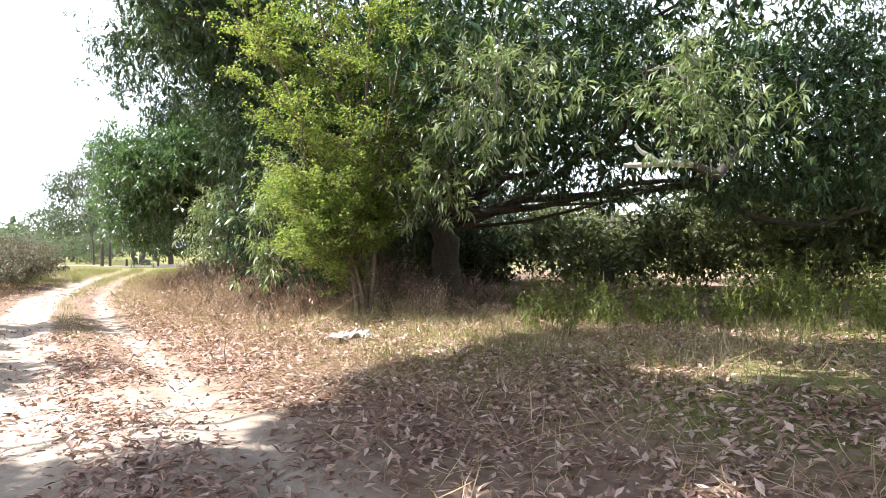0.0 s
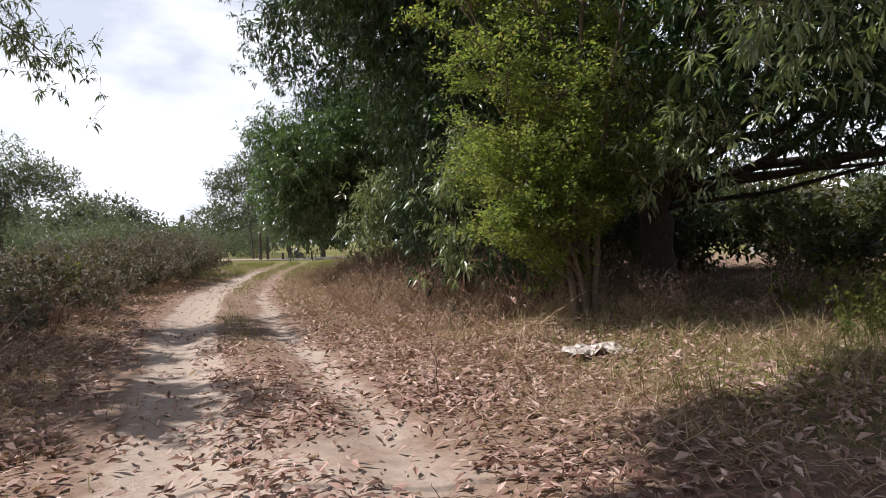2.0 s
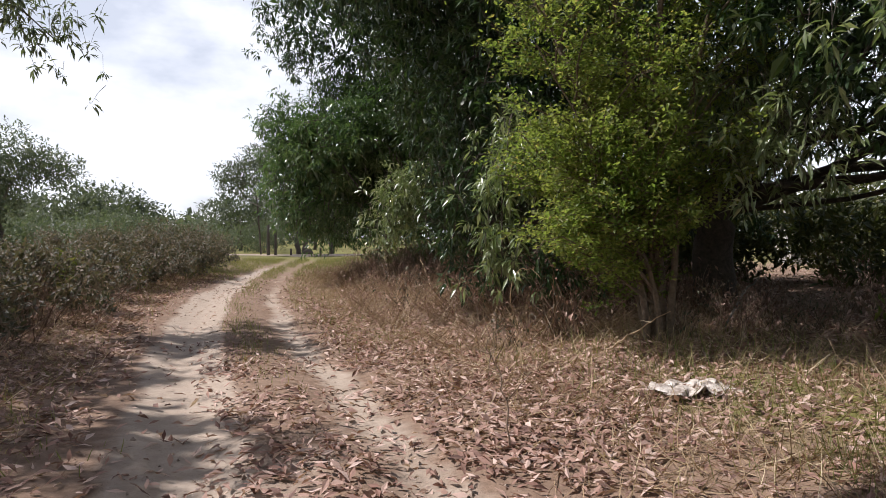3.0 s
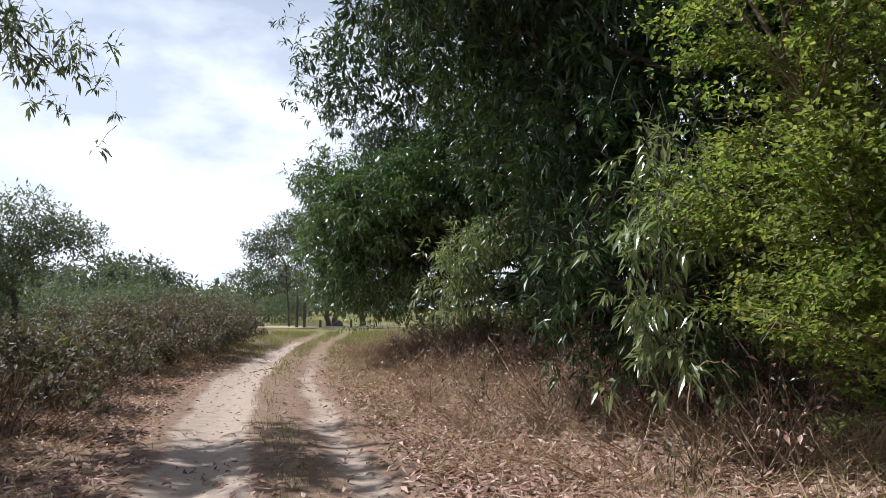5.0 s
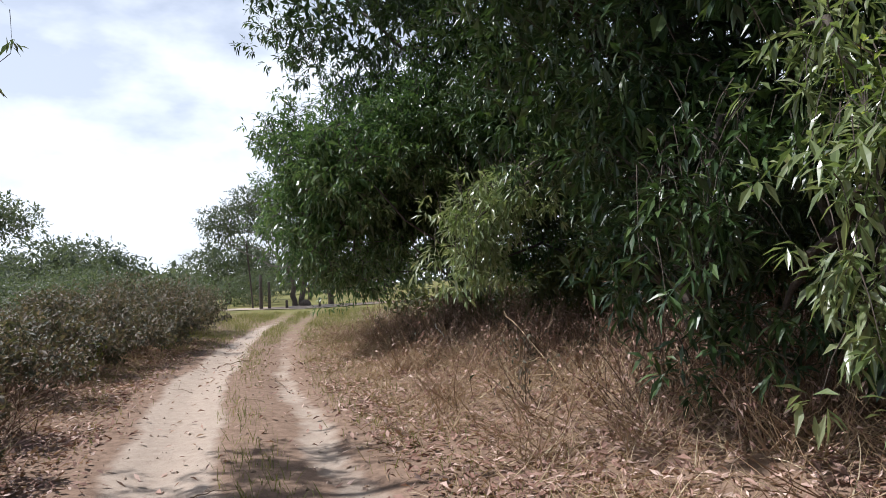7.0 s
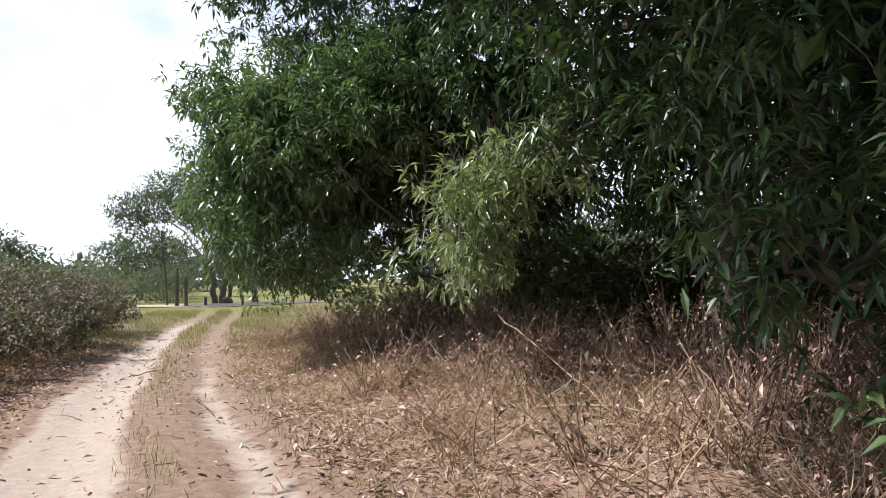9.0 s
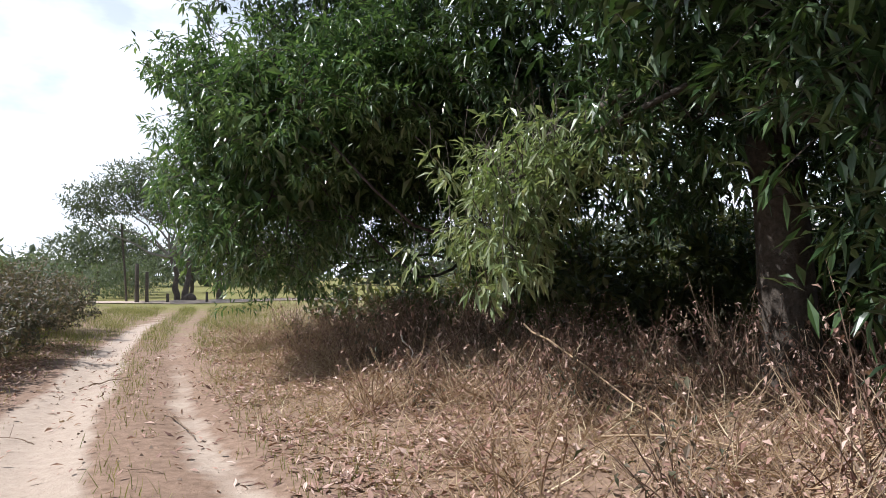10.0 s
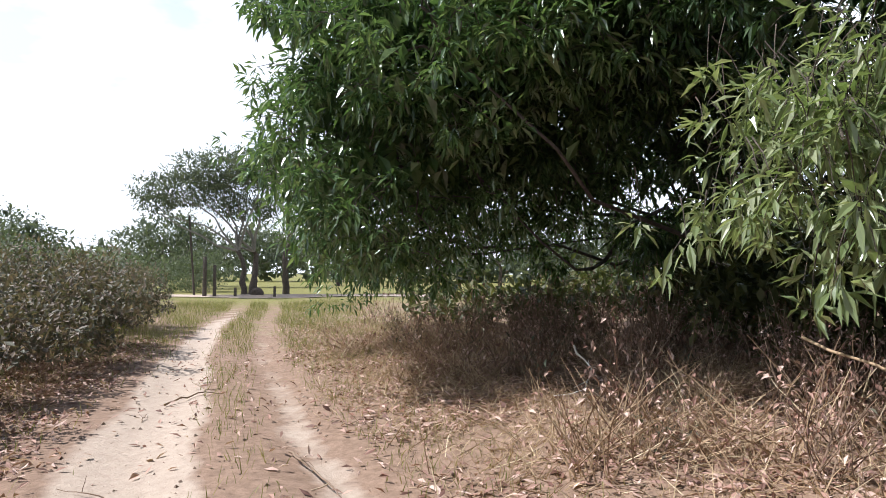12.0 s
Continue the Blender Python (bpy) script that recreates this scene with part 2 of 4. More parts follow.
def limb(name, points, r0, r1, mat, parent, sides=9, label=""):
    points = np.asarray(points, float)
    r = np.linspace(r0, r1, len(points)) * rng.uniform(0.92, 1.08, len(points))
    v, f = tubes(points[None], r[None], sides)
    return piece(name, mesh_np(name, v, f, mat, True), parent, label)


def joined(parts):
    vs, fs, k = [], [], 0
    for v, f in parts:
        vs.append(v)
        fs.append(f + k)
        k += len(v)
    return np.concatenate(vs), np.concatenate(fs)


# ---- the line of the track ----
LEFT_RUT = np.array([(22, -36), (9, -15), (0.3, -0.5), (-3.6, 5.8), (-5.5, 8.8), (-8.95, 14.4), (-11.0, 18.2), (-12.1, 20.4), (-14.4, 25.7), (-17.5, 33.8), (-19.9, 41.4), (-24, 52)], float)
GAUGE = 1.45


def along(x, y):
    """How far right of the left rut a place lies."""
    p = np.stack([np.ravel(x), np.ravel(y)], axis=1)
    best, u = np.full(len(p), 1e9), np.zeros(len(p))
    for a, b in zip(LEFT_RUT[:-1], LEFT_RUT[1:]):
        d = b - a
        s = np.clip(((p - a) @ d) / (d @ d), 0, 1)
        q = p - (a + s[:, None] * d)
        dist = np.hypot(q[:, 0], q[:, 1])
        sign = np.sign(d[1] * q[:, 0] - d[0] * q[:, 1])
        near = dist < best
        best = np.where(near, dist, best)
        u = np.where(near, dist * sign, u)
    return u.reshape(np.shape(x))


def wave(x, y, s):
    return (np.sin(x * 1.3 * s + 0.7) * np.cos(y * 1.1 * s + 0.3) + np.sin(x * 2.7 * s + y * 1.9 * s) * 0.5 + np.sin(y * 3.1 * s - x * 2.2 * s + 1.1) * 0.4) / 1.9


def smooth_step(a, b, x):
    s = np.clip((x - a) / (b - a), 0, 1)
    return s * s * (3 - 2 * s)


def height(x, y):
    x, y = np.asarray(x, float), np.asarray(y, float)
    u = along(x, y)
    near = np.exp(-((x + 6) ** 2 + (y - 14) ** 2) / 50.0 ** 2)
    wob = wave(x, y, 0.5) * 0.12
    rut = -0.07 * np.exp(-((u + wob) / 0.32) ** 2) - 0.06 * np.exp(-((u - GAUGE + wob) / 0.26) ** 2)
    bank = 0.28 * smooth_step(2.0, 5.5, u) + 0.18 * smooth_step(1.0, 3.0, -u)
    return (rut + bank + wave(x, y, 0.35) * 0.06 + wave(x, y, 1.7) * 0.012 + wave(x, y, 5.0) * 0.004) * near


def spaced(lo, hi, step, far):
    mid = np.arange(lo, hi, step)
    out, d = [], step
    while sum(out) < far:
        d *= 1.16
        out.append(d)
    out = np.cumsum(out)
    return np.concatenate([lo - out[::-1], mid, mid[-1] + out])


def build_ground():
    xs, ys = spaced(-17, 6, 0.175, 2500), spaced(1, 32, 0.175, 2500)
    X, Y = np.meshgrid(xs, ys)
    V = np.stack([X, Y, height(X, Y)], axis=-1).reshape(-1, 3)
    nx, ny = len(xs), len(ys)
    i = (np.arange(ny - 1)[:, None] * nx + np.arange(nx - 1)[None]).ravel()
    F = np.stack([i, i + 1, i + nx + 1, i + nx], axis=1)
    c = V[F].mean(axis=1)
    u = along(c[:, 0], c[:, 1])
    road = (u > -0.75) & (u < 2.05) & (c[:, 1] < 52) & (c[:, 1] > -36)
    U = along(V[:, 0], V[:, 1]) + wave(V[:, 0], V[:, 1], 0.5) * 0.12
    fade = 1 - 0.8 * smooth_step(24, 44, V[:, 1])
    thin = smooth_step(4, 13, V[:, 1])
    sand = np.maximum(np.exp(-(U / (0.48 - 0.18 * smooth_step(22, 36, V[:, 1]))) ** 4), np.exp(-((U - GAUGE) / 0.24) ** 4) * (0.62 - 0.27 * smooth_step(18, 28, V[:, 1])))
    sand = np.maximum(sand, np.exp(-((U - 0.7) / 1.6) ** 4) * 0.62 * (1 - thin)) * (fade * 0.5 + 0.5)
    green = 0.35 * smooth_step(18, 34, V[:, 1]) + 0.35 * smooth_step(40, 60, np.hypot(V[:, 0] + 6, V[:, 1])) + 0.62 * smooth_step(2.5, 5, U) * (1 - smooth_step(9, 14, V[:, 1]))
    for name, pick, kind in (("ground", ~road, "dry earth ground covered in litter and thin grass"), ("road", road, "sandy dirt track with two worn wheel ruts")):
        used, flat = np.unique(F[pick], return_inverse=True)
        me = mesh_np(name, V[used], flat.reshape(-1, 4), EARTH, True)
        for key, values in (("sand", sand), ("green", green)):
            me.attributes.new(key, "FLOAT", "POINT").data.foreach_set("value", values[used].astype(np.float32))
        piece(name, me, None, kind, "ground" if name == "ground" else "dirt road", "structure")


build_ground()


# ---- trees ----
def lobes_points(lobes, per_m2, shell=0.5, clump=0.0):
    """Points in the outer shells of uneven, overlapping crowns (x, y, z, rx, ry, rz), with their outward ways; clump gathers them round bough ends of that size."""
    at, out = [], []
    for x, y, z, rx, ry, rz in lobes:
        area = 4.2 * math.pi * (rx * ry + ry * rz + rx * rz) / 3
        n = int(per_m2 * area)
        m = max(6, int(area / (clump * clump * 1.5))) if clump else n
        d = ball(m)
        ph = rng.uniform(0, 6.28, 6)
        bump = 1 + 0.13 * np.sin(d[:, 0] * 5 + ph[0]) * np.sin(d[:, 1] * 5 + ph[1]) + 0.12 * np.sin(d[:, 2] * 7 + ph[2] + d[:, 0] * 4) + 0.07 * np.sin(d[:, 1] * 13 + ph[3]) * np.sin(d[:, 2] * 12 + ph[4])
        r = (shell + (1 - shell) * rng.uniform(0, 1, m) ** 0.6) * bump
        c = np.array((x, y, z)) + d * r[:, None] * np.array((rx, ry, rz))
        if clump:
            k = rng.integers(0, m, n)
            size = clump * rng.uniform(0.5, 1.35, m)
            e = ball(n)
            e[:, 2] = np.where(e[:, 2] < 0, e[:, 2] * 0.55, e[:, 2])
            at.append(c[k] + e * (size[k] * rng.uniform(0.35, 1.0, n))[:, None] * np.array((1.0, 1.0, 0.75)))
            out.append(unit(e + d[k] * 0.6))
        else:
            at.append(c)
            out.append(d)
    return np.concatenate(at), np.concatenate(out)


def rosettes(at, out, per, length, width, down=0.2):
    """Whorls of long drooping leaves round twig ends."""
    n = len(at)
    way = unit(out[:, None] * 0.35 + ball(n * per).reshape(n, per, 3) * 0.8 + np.array((0, 0, -down)))
    base = at[:, None] + way * 0.03 + rng.normal(size=(n, per, 3)) * 0.035
    ln = length * rng.uniform(0.65, 1.2, (n, per))
    return leaves(base.reshape(-1, 3), way.reshape(-1, 3), ln.ravel(), (ln * width / length).ravel(), 0.22)


def twigs_to(at, out, length=0.5, r=0.006):
    n = len(at)
    s = np.linspace(0, 1, 3)[None, :, None]
    start = at - unit(out + np.array((0, 0, -0.2))) * length * rng.uniform(0.6, 1.4, (n, 1))
    p = start[:, None] * (1 - s) + at[:, None] * s
    p[:, 1, 2] += 0.05
    return tubes(p, np.tile(np.array((r * 1.5, r, r * 0.6)), (n, 1)), 3)


def mango_tree(x, y, r, top, lobes, label, per_m2=9.0, mat=None, limbs=(), lean=(0, 0), core=14.0, leaf=0.19, inner_leaf=0.30):
    base = Vector((x, y, float(height(x, y)) - 0.35))
    tree = tagged(new("mango_tree"), label, "tree")
    tree.location = base
    bx = np.array(base)
    fork = np.array((lean[0], lean[1], top))
    p = wander((0, 0, 0), fork, 9, 0, 0.05)
    rr = np.linspace(r, r * 0.72, 9)
    rr[0], rr[1] = r * 1.45, r * 1.15
    v, f = tubes(p[None], rr[None], 14)
    piece("trunk", mesh_np("trunk", v, f, BARK, True), tree)
    for lb in lobes:
        c = np.array(lb[:3]) - bx
        limb("limb", np.concatenate([[fork - (0, 0, 0.3)], wander(fork, c, 10, -0.2, 0.07)[1:]]), r * 0.25, r * 0.07, BARK, tree)
        for k in range(5):
            tip = c + ball(1)[0] * np.array(lb[3:]) * 0.75
            limb("branch", wander(c, tip, 7, 0, 0.12), r * 0.13, r * 0.03, BARK, tree, 6)
    for path in limbs:
        limb("limb", np.array(path) - bx, r * 0.13, r * 0.05, BARK, tree)
    at, out = lobes_points(lobes, per_m2, 0.62, 0.48)
    keep = at[:, 2] > height(at[:, 0], at[:, 1]) + 0.3 + rng.uniform(0, 0.5, len(at))
    keep &= (at[:, 2] < 9.6) | (rng.uniform(0, 1, len(at)) < 0.4)
    at, out = at[keep] - bx, out[keep]
    crown = piece("crown", mesh_np("crown", *rosettes(at, out, 9, leaf, leaf * 0.29), mat or MANGO), tree)
    if core:
        # the inside of the crown: larger, overlapping leaves added to block light
        inner, way = lobes_points([(a, b, c, rx * 0.78, ry * 0.78, rz * 0.78) for a, b, c, rx, ry, rz in lobes], core, 0.3)
        inner = inner[inner[:, 2] > height(inner[:, 0], inner[:, 1]) + 2.7] - bx
        v, f = leaves(inner, unit(ball(len(inner)) + np.array((0, 0, -0.4))), inner_leaf * rng.uniform(0.6, 1.2, len(inner)), inner_leaf * 0.5, 0.2)
        piece("inner_leaves", mesh_np("inner_leaves", v, f, mat or MANGO), crown)
    v, f = twigs_to(at[::6], out[::6])
    fine("twig_tangle", mesh_np("twig_tangle", v, f, BARK), tree)
    return tree


def drooping_branch(tree, path, spread, n, mat, size=0.175):
    """A low bough whose leaf whorls hang round its outer part."""
    bx = np.array(tree.location)
    path = np.array(path, float)
    b = limb("drooping_branch", path - bx, 0.035, 0.008, BARK, tree, 6)
    n = int(n * 1.35)
    s = rng.uniform(0.3, 1, n) * (len(path) - 1)
    i = np.minimum(s.astype(int), len(path) - 2)
    at = path[i] + (path[i + 1] - path[i]) * (s - i)[:, None] + rng.normal(size=(n, 3)) * np.array(spread)
    v, f = rosettes(at - bx, unit(at - path[i] + (0, 0, 0.1)), 11, size, size * 0.27, 0.16)
    fine("foliage", mesh_np("foliage", v, f, mat), b, "long pale-green glossy leaves")
    v, f = twigs_to(at - bx, ball(n) * 0.4 + np.array((0, 0, -0.5)), 0.35, 0.004)
    fine("twig_tangle", mesh_np("twig_tangle", v, f, BARK), b)


mango_a = mango_tree(0.15, 17.0, 0.42, 2.5, [
    (-0.6, 14.6, 4.8, 2.0, 1.8, 2.2), (1.0, 12.2, 4.6, 2.2, 1.9, 1.9), (3.6, 13.2, 4.2, 2.6, 2.2, 1.9), (6.6, 13.8, 4.0, 2.6, 2.4, 1.9),
    (9.5, 14.5, 4.6, 2.8, 2.6, 2.2), (1.0, 15.0, 8.0, 4.0, 4.0, 3.2), (6.0, 15.0, 8.0, 4.0, 3.6, 3.2), (-2.0, 18.5, 4.6, 2.6, 2.6, 2.6), (4.0, 18.5, 4.9, 3.4, 2.6, 2.2),
    (9.5, 18.0, 5.2, 3.4, 2.8, 2.4), (13.0, 16.0, 5.0, 3.0, 3.0, 2.8)],
    "wide old mango tree with a thick dark trunk and low crown", 9.5,
    limbs=[[(0.2, 17, 1.9), (1.6, 16.0, 2.5), (3.4, 14.6, 2.5), (5.0, 13.6, 2.9)], [(0.2, 17, 2.0), (2.2, 16.6, 2.2), (4.2, 15.6, 2.7), (6.4, 14.6, 3.3)]])
drooping_branch(mango_a, [(-0.6, 14.5, 3.6), (-0.4, 13.2, 3.6), (-0.2, 12.2, 3.0), (-0.2, 11.8, 2.2)], (0.45, 0.45, 0.35), 150, MANGO_YOUNG_LIT)
drooping_branch(mango_a, [(1.0, 12.5, 4.6), (0.9, 11.0, 4.6), (0.8, 10.0, 4.0), (0.8, 9.7, 3.2)], (0.6, 0.4, 0.4), 120, MANGO_YOUNG_LIT)
drooping_branch(mango_a, [(3.4, 12.0, 4.6), (3.6, 10.6, 4.4), (3.8, 10.0, 3.8), (3.9, 9.9, 3.2)], (0.6, 0.4, 0.35), 110, MANGO_YOUNG_LIT)
# high lobes at x < -5, y < 21 are added, mostly unseen, for shade
mango_b = mango_tree(-3.0, 20.2, 0.36, 4.3, [
    (-2.7, 15.4, 4.3, 2.1, 1.9, 2.6), (-4.6, 17.6, 5.2, 2.2, 2.0, 2.6), (-3.0, 18.2, 8.2, 3.8, 3.8, 3.0), (-6.8, 23.2, 8.8, 3.0, 2.6, 2.3),
    (-10.2, 24.0, 8.6, 2.3, 2.2, 2.4), (-6.6, 15.4, 9.2, 2.2, 1.9, 1.4), (-3.1, 14.5, 1.8, 1.0, 1.1, 1.7), (-4.2, 15.4, 1.5, 0.8, 0.9, 1.3), (-4.0, 20.4, 3.6, 2.2, 1.7, 1.3), (-5.0, 22.8, 5.0, 3.0, 3.0, 2.6), (-5.8, 23.6, 4.2, 1.6, 1.5, 1.7), (-3.9, 16.2, 2.7, 1.2, 1.0, 1.4), (0.5, 21.8, 3.9, 3.0, 2.2, 2.5), (-0.6, 25.0, 4.0, 3.2, 2.0, 2.5), (-6.5, 17.5, 8.8, 2.2, 2.4, 1.5), (-5.4, 15.3, 6.8, 1.9, 1.6, 1.1), (-5.8, 17.6, 7.0, 1.8, 1.6, 1.1), (-7.2, 20.4, 8.9, 2.2, 2.2, 1.4)],
    "large dense dark-green mango tree with boughs hanging low", 12.0)
drooping_branch(mango_b, [(-3.2, 14.6, 3.6), (-3.3, 13.6, 3.3), (-3.35, 12.9, 2.4), (-3.35, 12.85, 1.0)], (0.22, 0.2, 0.2), 85, MANGO_YOUNG_LIT)
drooping_branch(mango_b, [(-3.6, 15.0, 3.0), (-3.9, 14.2, 2.8), (-4.1, 13.8, 2.3), (-4.15, 13.7, 1.7)], (0.25, 0.2, 0.2), 45, MANGO)
drooping_branch(mango_b, [(-4.9, 18.4, 3.4), (-5.8, 18.9, 3.0), (-6.5, 19.1, 2.6), (-6.55, 18.6, 1.6)], (0.36, 0.36, 0.22), 150, MANGO_YOUNG_LIT)
drooping_branch(mango_b, [(-5.4, 18.6, 3.4), (-6.2, 19.6, 3.1), (-6.8, 20.0, 2.4), (-6.9, 20.1, 1.9)], (0.26, 0.26, 0.22), 60, MANGO_YOUNG_LIT)
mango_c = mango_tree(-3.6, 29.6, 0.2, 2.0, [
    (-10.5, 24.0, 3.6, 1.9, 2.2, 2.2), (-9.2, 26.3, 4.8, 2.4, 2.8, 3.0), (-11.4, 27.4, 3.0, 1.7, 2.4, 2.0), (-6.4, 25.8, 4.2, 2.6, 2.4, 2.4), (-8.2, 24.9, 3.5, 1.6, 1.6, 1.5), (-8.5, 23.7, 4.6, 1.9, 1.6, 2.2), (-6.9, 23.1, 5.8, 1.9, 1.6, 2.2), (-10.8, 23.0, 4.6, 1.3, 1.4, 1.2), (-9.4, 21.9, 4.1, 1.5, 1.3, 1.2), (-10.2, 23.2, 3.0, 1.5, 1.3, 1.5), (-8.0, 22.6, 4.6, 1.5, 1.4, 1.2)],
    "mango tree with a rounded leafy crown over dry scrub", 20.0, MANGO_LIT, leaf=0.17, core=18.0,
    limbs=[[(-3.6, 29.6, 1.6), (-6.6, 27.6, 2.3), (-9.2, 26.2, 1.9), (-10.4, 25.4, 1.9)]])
# the tall trees on the other side of the track, of which only hanging twigs and shadows come into view
# their unseen crown lobes are placed to cast shade on track and mango_b
tall_tree = mango_tree(-14.8, 10.2, 0.4, 4.0, [(-12.7, 7.5, 8.4, 2.3, 1.3, 1), (-14.2, 12.1, 8.2, 1.9, 1.2, 1), (-15.7, 9.5, 9, 2.4, 2, 1.2), (-18.5, 8.1, 10, 3, 3, 2), (-10.5, 14.6, 9.6, 1.9, 1.5, 0.9)],
    "tall roadside tree with long hanging leaves", 4.0, GREY_LEAF, core=14.0, inner_leaf=0.45)
drooping_branch(tall_tree, [(-14.7, 11.6, 8.0), (-12.9, 12.9, 6.4), (-12.3, 14.2, 5.7), (-12.0, 14.8, 5.2)], (0.35, 0.4, 0.4), 90, GREY_LEAF)
over_tree = mango_tree(-11.72, 1.78, 0.2, 4.5, [(-8.82, 2.38, 9, 2.4, 2, 1.2), (-6.72, 4.98, 9.2, 2.4, 2, 1.2), (-4.82, 7.88, 9.2, 2, 1.7, 1), (-3.42, 4.08, 9.2, 2.8, 2.4, 1.2), (-1.82, 7.08, 9.4, 2, 1.6, 1), (-5.92, 0.98, 9.4, 2.6, 2.4, 1.2), (-0.42, 3.18, 9.2, 2.6, 2.4, 1.2), (2.78, 4.78, 8.8, 2.2, 2.2, 1.2), (-10.42, 3.28, 9, 1.8, 0.9, 0.8), (-8.22, 3.88, 9, 1.4, 0.9, 0.8), (-6.72, 6.88, 9, 1.6, 1.2, 0.9), (-4.62, 8.4, 9, 1.9, 1.4, 1)],
    "tall tree whose boughs reach over the track", 2.0, None, core=50.0, inner_leaf=0.55)


# two trees added out of view round the start to hold off skylight
mango_tree(10.1, 3, 0.35, 2.6, [(5.9, 3.1, 6.6, 3, 2.6, 2), (9.9, 5.9, 6, 3, 2.6, 2.2), (6.9, -0.6, 7.2, 3.5, 3, 2.4), (1.4, -3.6, 8.2, 3.6, 3.2, 1.8)],
    "unseen mango tree added behind the start of the walk to block skylight", 2.0, None, core=24.0, inner_leaf=0.48)
mango_tree(3.5, -7.5, 0.45, 3.0, [(0.5, -6.0, 4.6, 3.0, 2.6, 2.2), (5.0, -5.5, 4.4, 3.2, 2.6, 2.2), (-3.5, -7.5, 4.8, 2.8, 2.6, 2.4), (9.0, -4.0, 4.6, 3.2, 3.0, 2.6), (3.5, -7.5, 7.4, 4.0, 3.6, 2.2), (11.0, 0.5, 4.2, 2.4, 2.6, 2.4)],
    "large unseen mango tree added at the start of the track to block skylight", 2.0, None, core=26.0, inner_leaf=0.48)


def lime_tree(x, y):
    base = np.array((x, y, float(height(x, y)) - 0.05))
    tree = tagged(new("small_leaved_tree"), "slender multi-stemmed tree with small yellow-green leaves", "tree")
    tree.location = base
    # foot, knee, tip and foot radius of each stem
    stems = [((0.0, 0.0, 0), (0.0, 0.1, 2.6), (0.35, 0.1, 6.6), 0.075), ((-0.12, 0.05, 0), (-0.35, 0.1, 2.4), (-1.5, 0.1, 6.8), 0.06), ((-0.2, -0.05, 0), (-0.75, -0.1, 2.2), (-2.6, 0.0, 5.6), 0.05),
             ((-0.05, 0.1, 0), (-0.9, 0.2, 2.8), (-3.4, 0.2, 6.4), 0.042), ((0.12, -0.05, 0), (0.3, -0.2, 2.5), (0.95, -0.3, 5.8), 0.045), ((0.0, -0.12, 0), (-0.5, -0.4, 1.5), (-1.7, -0.5, 3.5), 0.034),
             ((-0.15, 0.12, 0), (-0.6, 0.5, 1.1), (-1.9, 0.6, 2.5), 0.028), ((0.05, 0.15, 0), (-0.2, 0.7, 2.6), (-0.6, 1.1, 6.0), 0.04), ((-0.05, -0.05, 0), (-0.3, -0.15, 1.0), (-1.1, -0.3, 2.0), 0.022)]
    at, out, wood, boughs = [], [], [], []
    for k, (a, b, c, r) in enumerate(stems):
        a, b, c = (np.array(q, float) * np.array((0.82, 1, 1)) for q in (a, b, c))
        s = np.linspace(0, 1, 13)[:, None]
        p = a * (1 - s) ** 2 + (2 * b - (a + c) / 2) * 2 * s * (1 - s) + c * s ** 2
        p[1:] += np.cumsum(rng.normal(size=(12, 3)) * 0.02, axis=0)
        limb("trunk" if k == 0 else "stem", p, r, r * 0.22, BARK_TAN, tree, 8)
        ahead = unit(c - b)
        for _ in range(21):
            f = rng.uniform(0.26, 1.0)
            q = p[int(f * 12)]
            ang = rng.uniform(0, 6.28)
            side = unit(np.array((math.cos(ang), math.sin(ang), rng.uniform(-0.05, 0.5))) + ahead * 0.5 + np.array((-0.3, -0.05, 0)))
            ln = rng.uniform(0.55, 1.5) * (1.25 - 0.5 * f)
            w = wander(q, q + side * ln, 6, -0.06, 0.05)
            boughs.append(w)
            for _ in range(6):
                g = rng.uniform(0.2, 1.0)
                start = w[int(g * 5)]
                turn = rng.uniform(-1.0, 1.0)
                way = unit(np.array((side[0] * math.cos(turn) - side[1] * math.sin(turn), side[0] * math.sin(turn) + side[1] * math.cos(turn), side[2] * 0.5 + rng.normal() * 0.16)))
                tl = rng.uniform(0.3, 0.8)
                wood.append(wander(start, start + way * tl, 4, 0.02, 0.05))
                h = rng.uniform(0.1, 1.05, 26)
                at.append(start + way * (tl * h)[:, None] + rng.normal(size=(26, 3)) * np.array((0.06, 0.06, 0.03)))
                out.append(np.tile(way, (26, 1)))
    v, f = tubes(np.array(boughs), np.tile(np.linspace(0.015, 0.005, 6), (len(boughs), 1)), 5)
    fine("branch_tangle", mesh_np("branch_tangle", v, f, BARK_TAN), tree)
    v, f = tubes(np.array(wood), np.tile(np.linspace(0.005, 0.002, 4), (len(wood), 1)), 3)
    fine("twig_tangle", mesh_np("twig_tangle", v, f, BARK_TAN), tree)
    at, out = np.concatenate(at), np.concatenate(out)
    keep = at[:, 2] > 0.35
    at, out = np.repeat(at[keep], 2, axis=0), np.repeat(out[keep], 2, axis=0)
    n = len(at)
    way = unit(out * 0.4 + ball(n) * np.array((1, 1, 0.8)) + np.array((0, 0, -0.2)))
    v, f = small_leaves(at + rng.normal(size=(n, 3)) * 0.022, way, 0.064 * rng.uniform(0.6, 1.25, n), 0.036)
    piece("crown", mesh_np("crown", v, f, LIME), tree)


lime_tree(-1.36, 12.05)


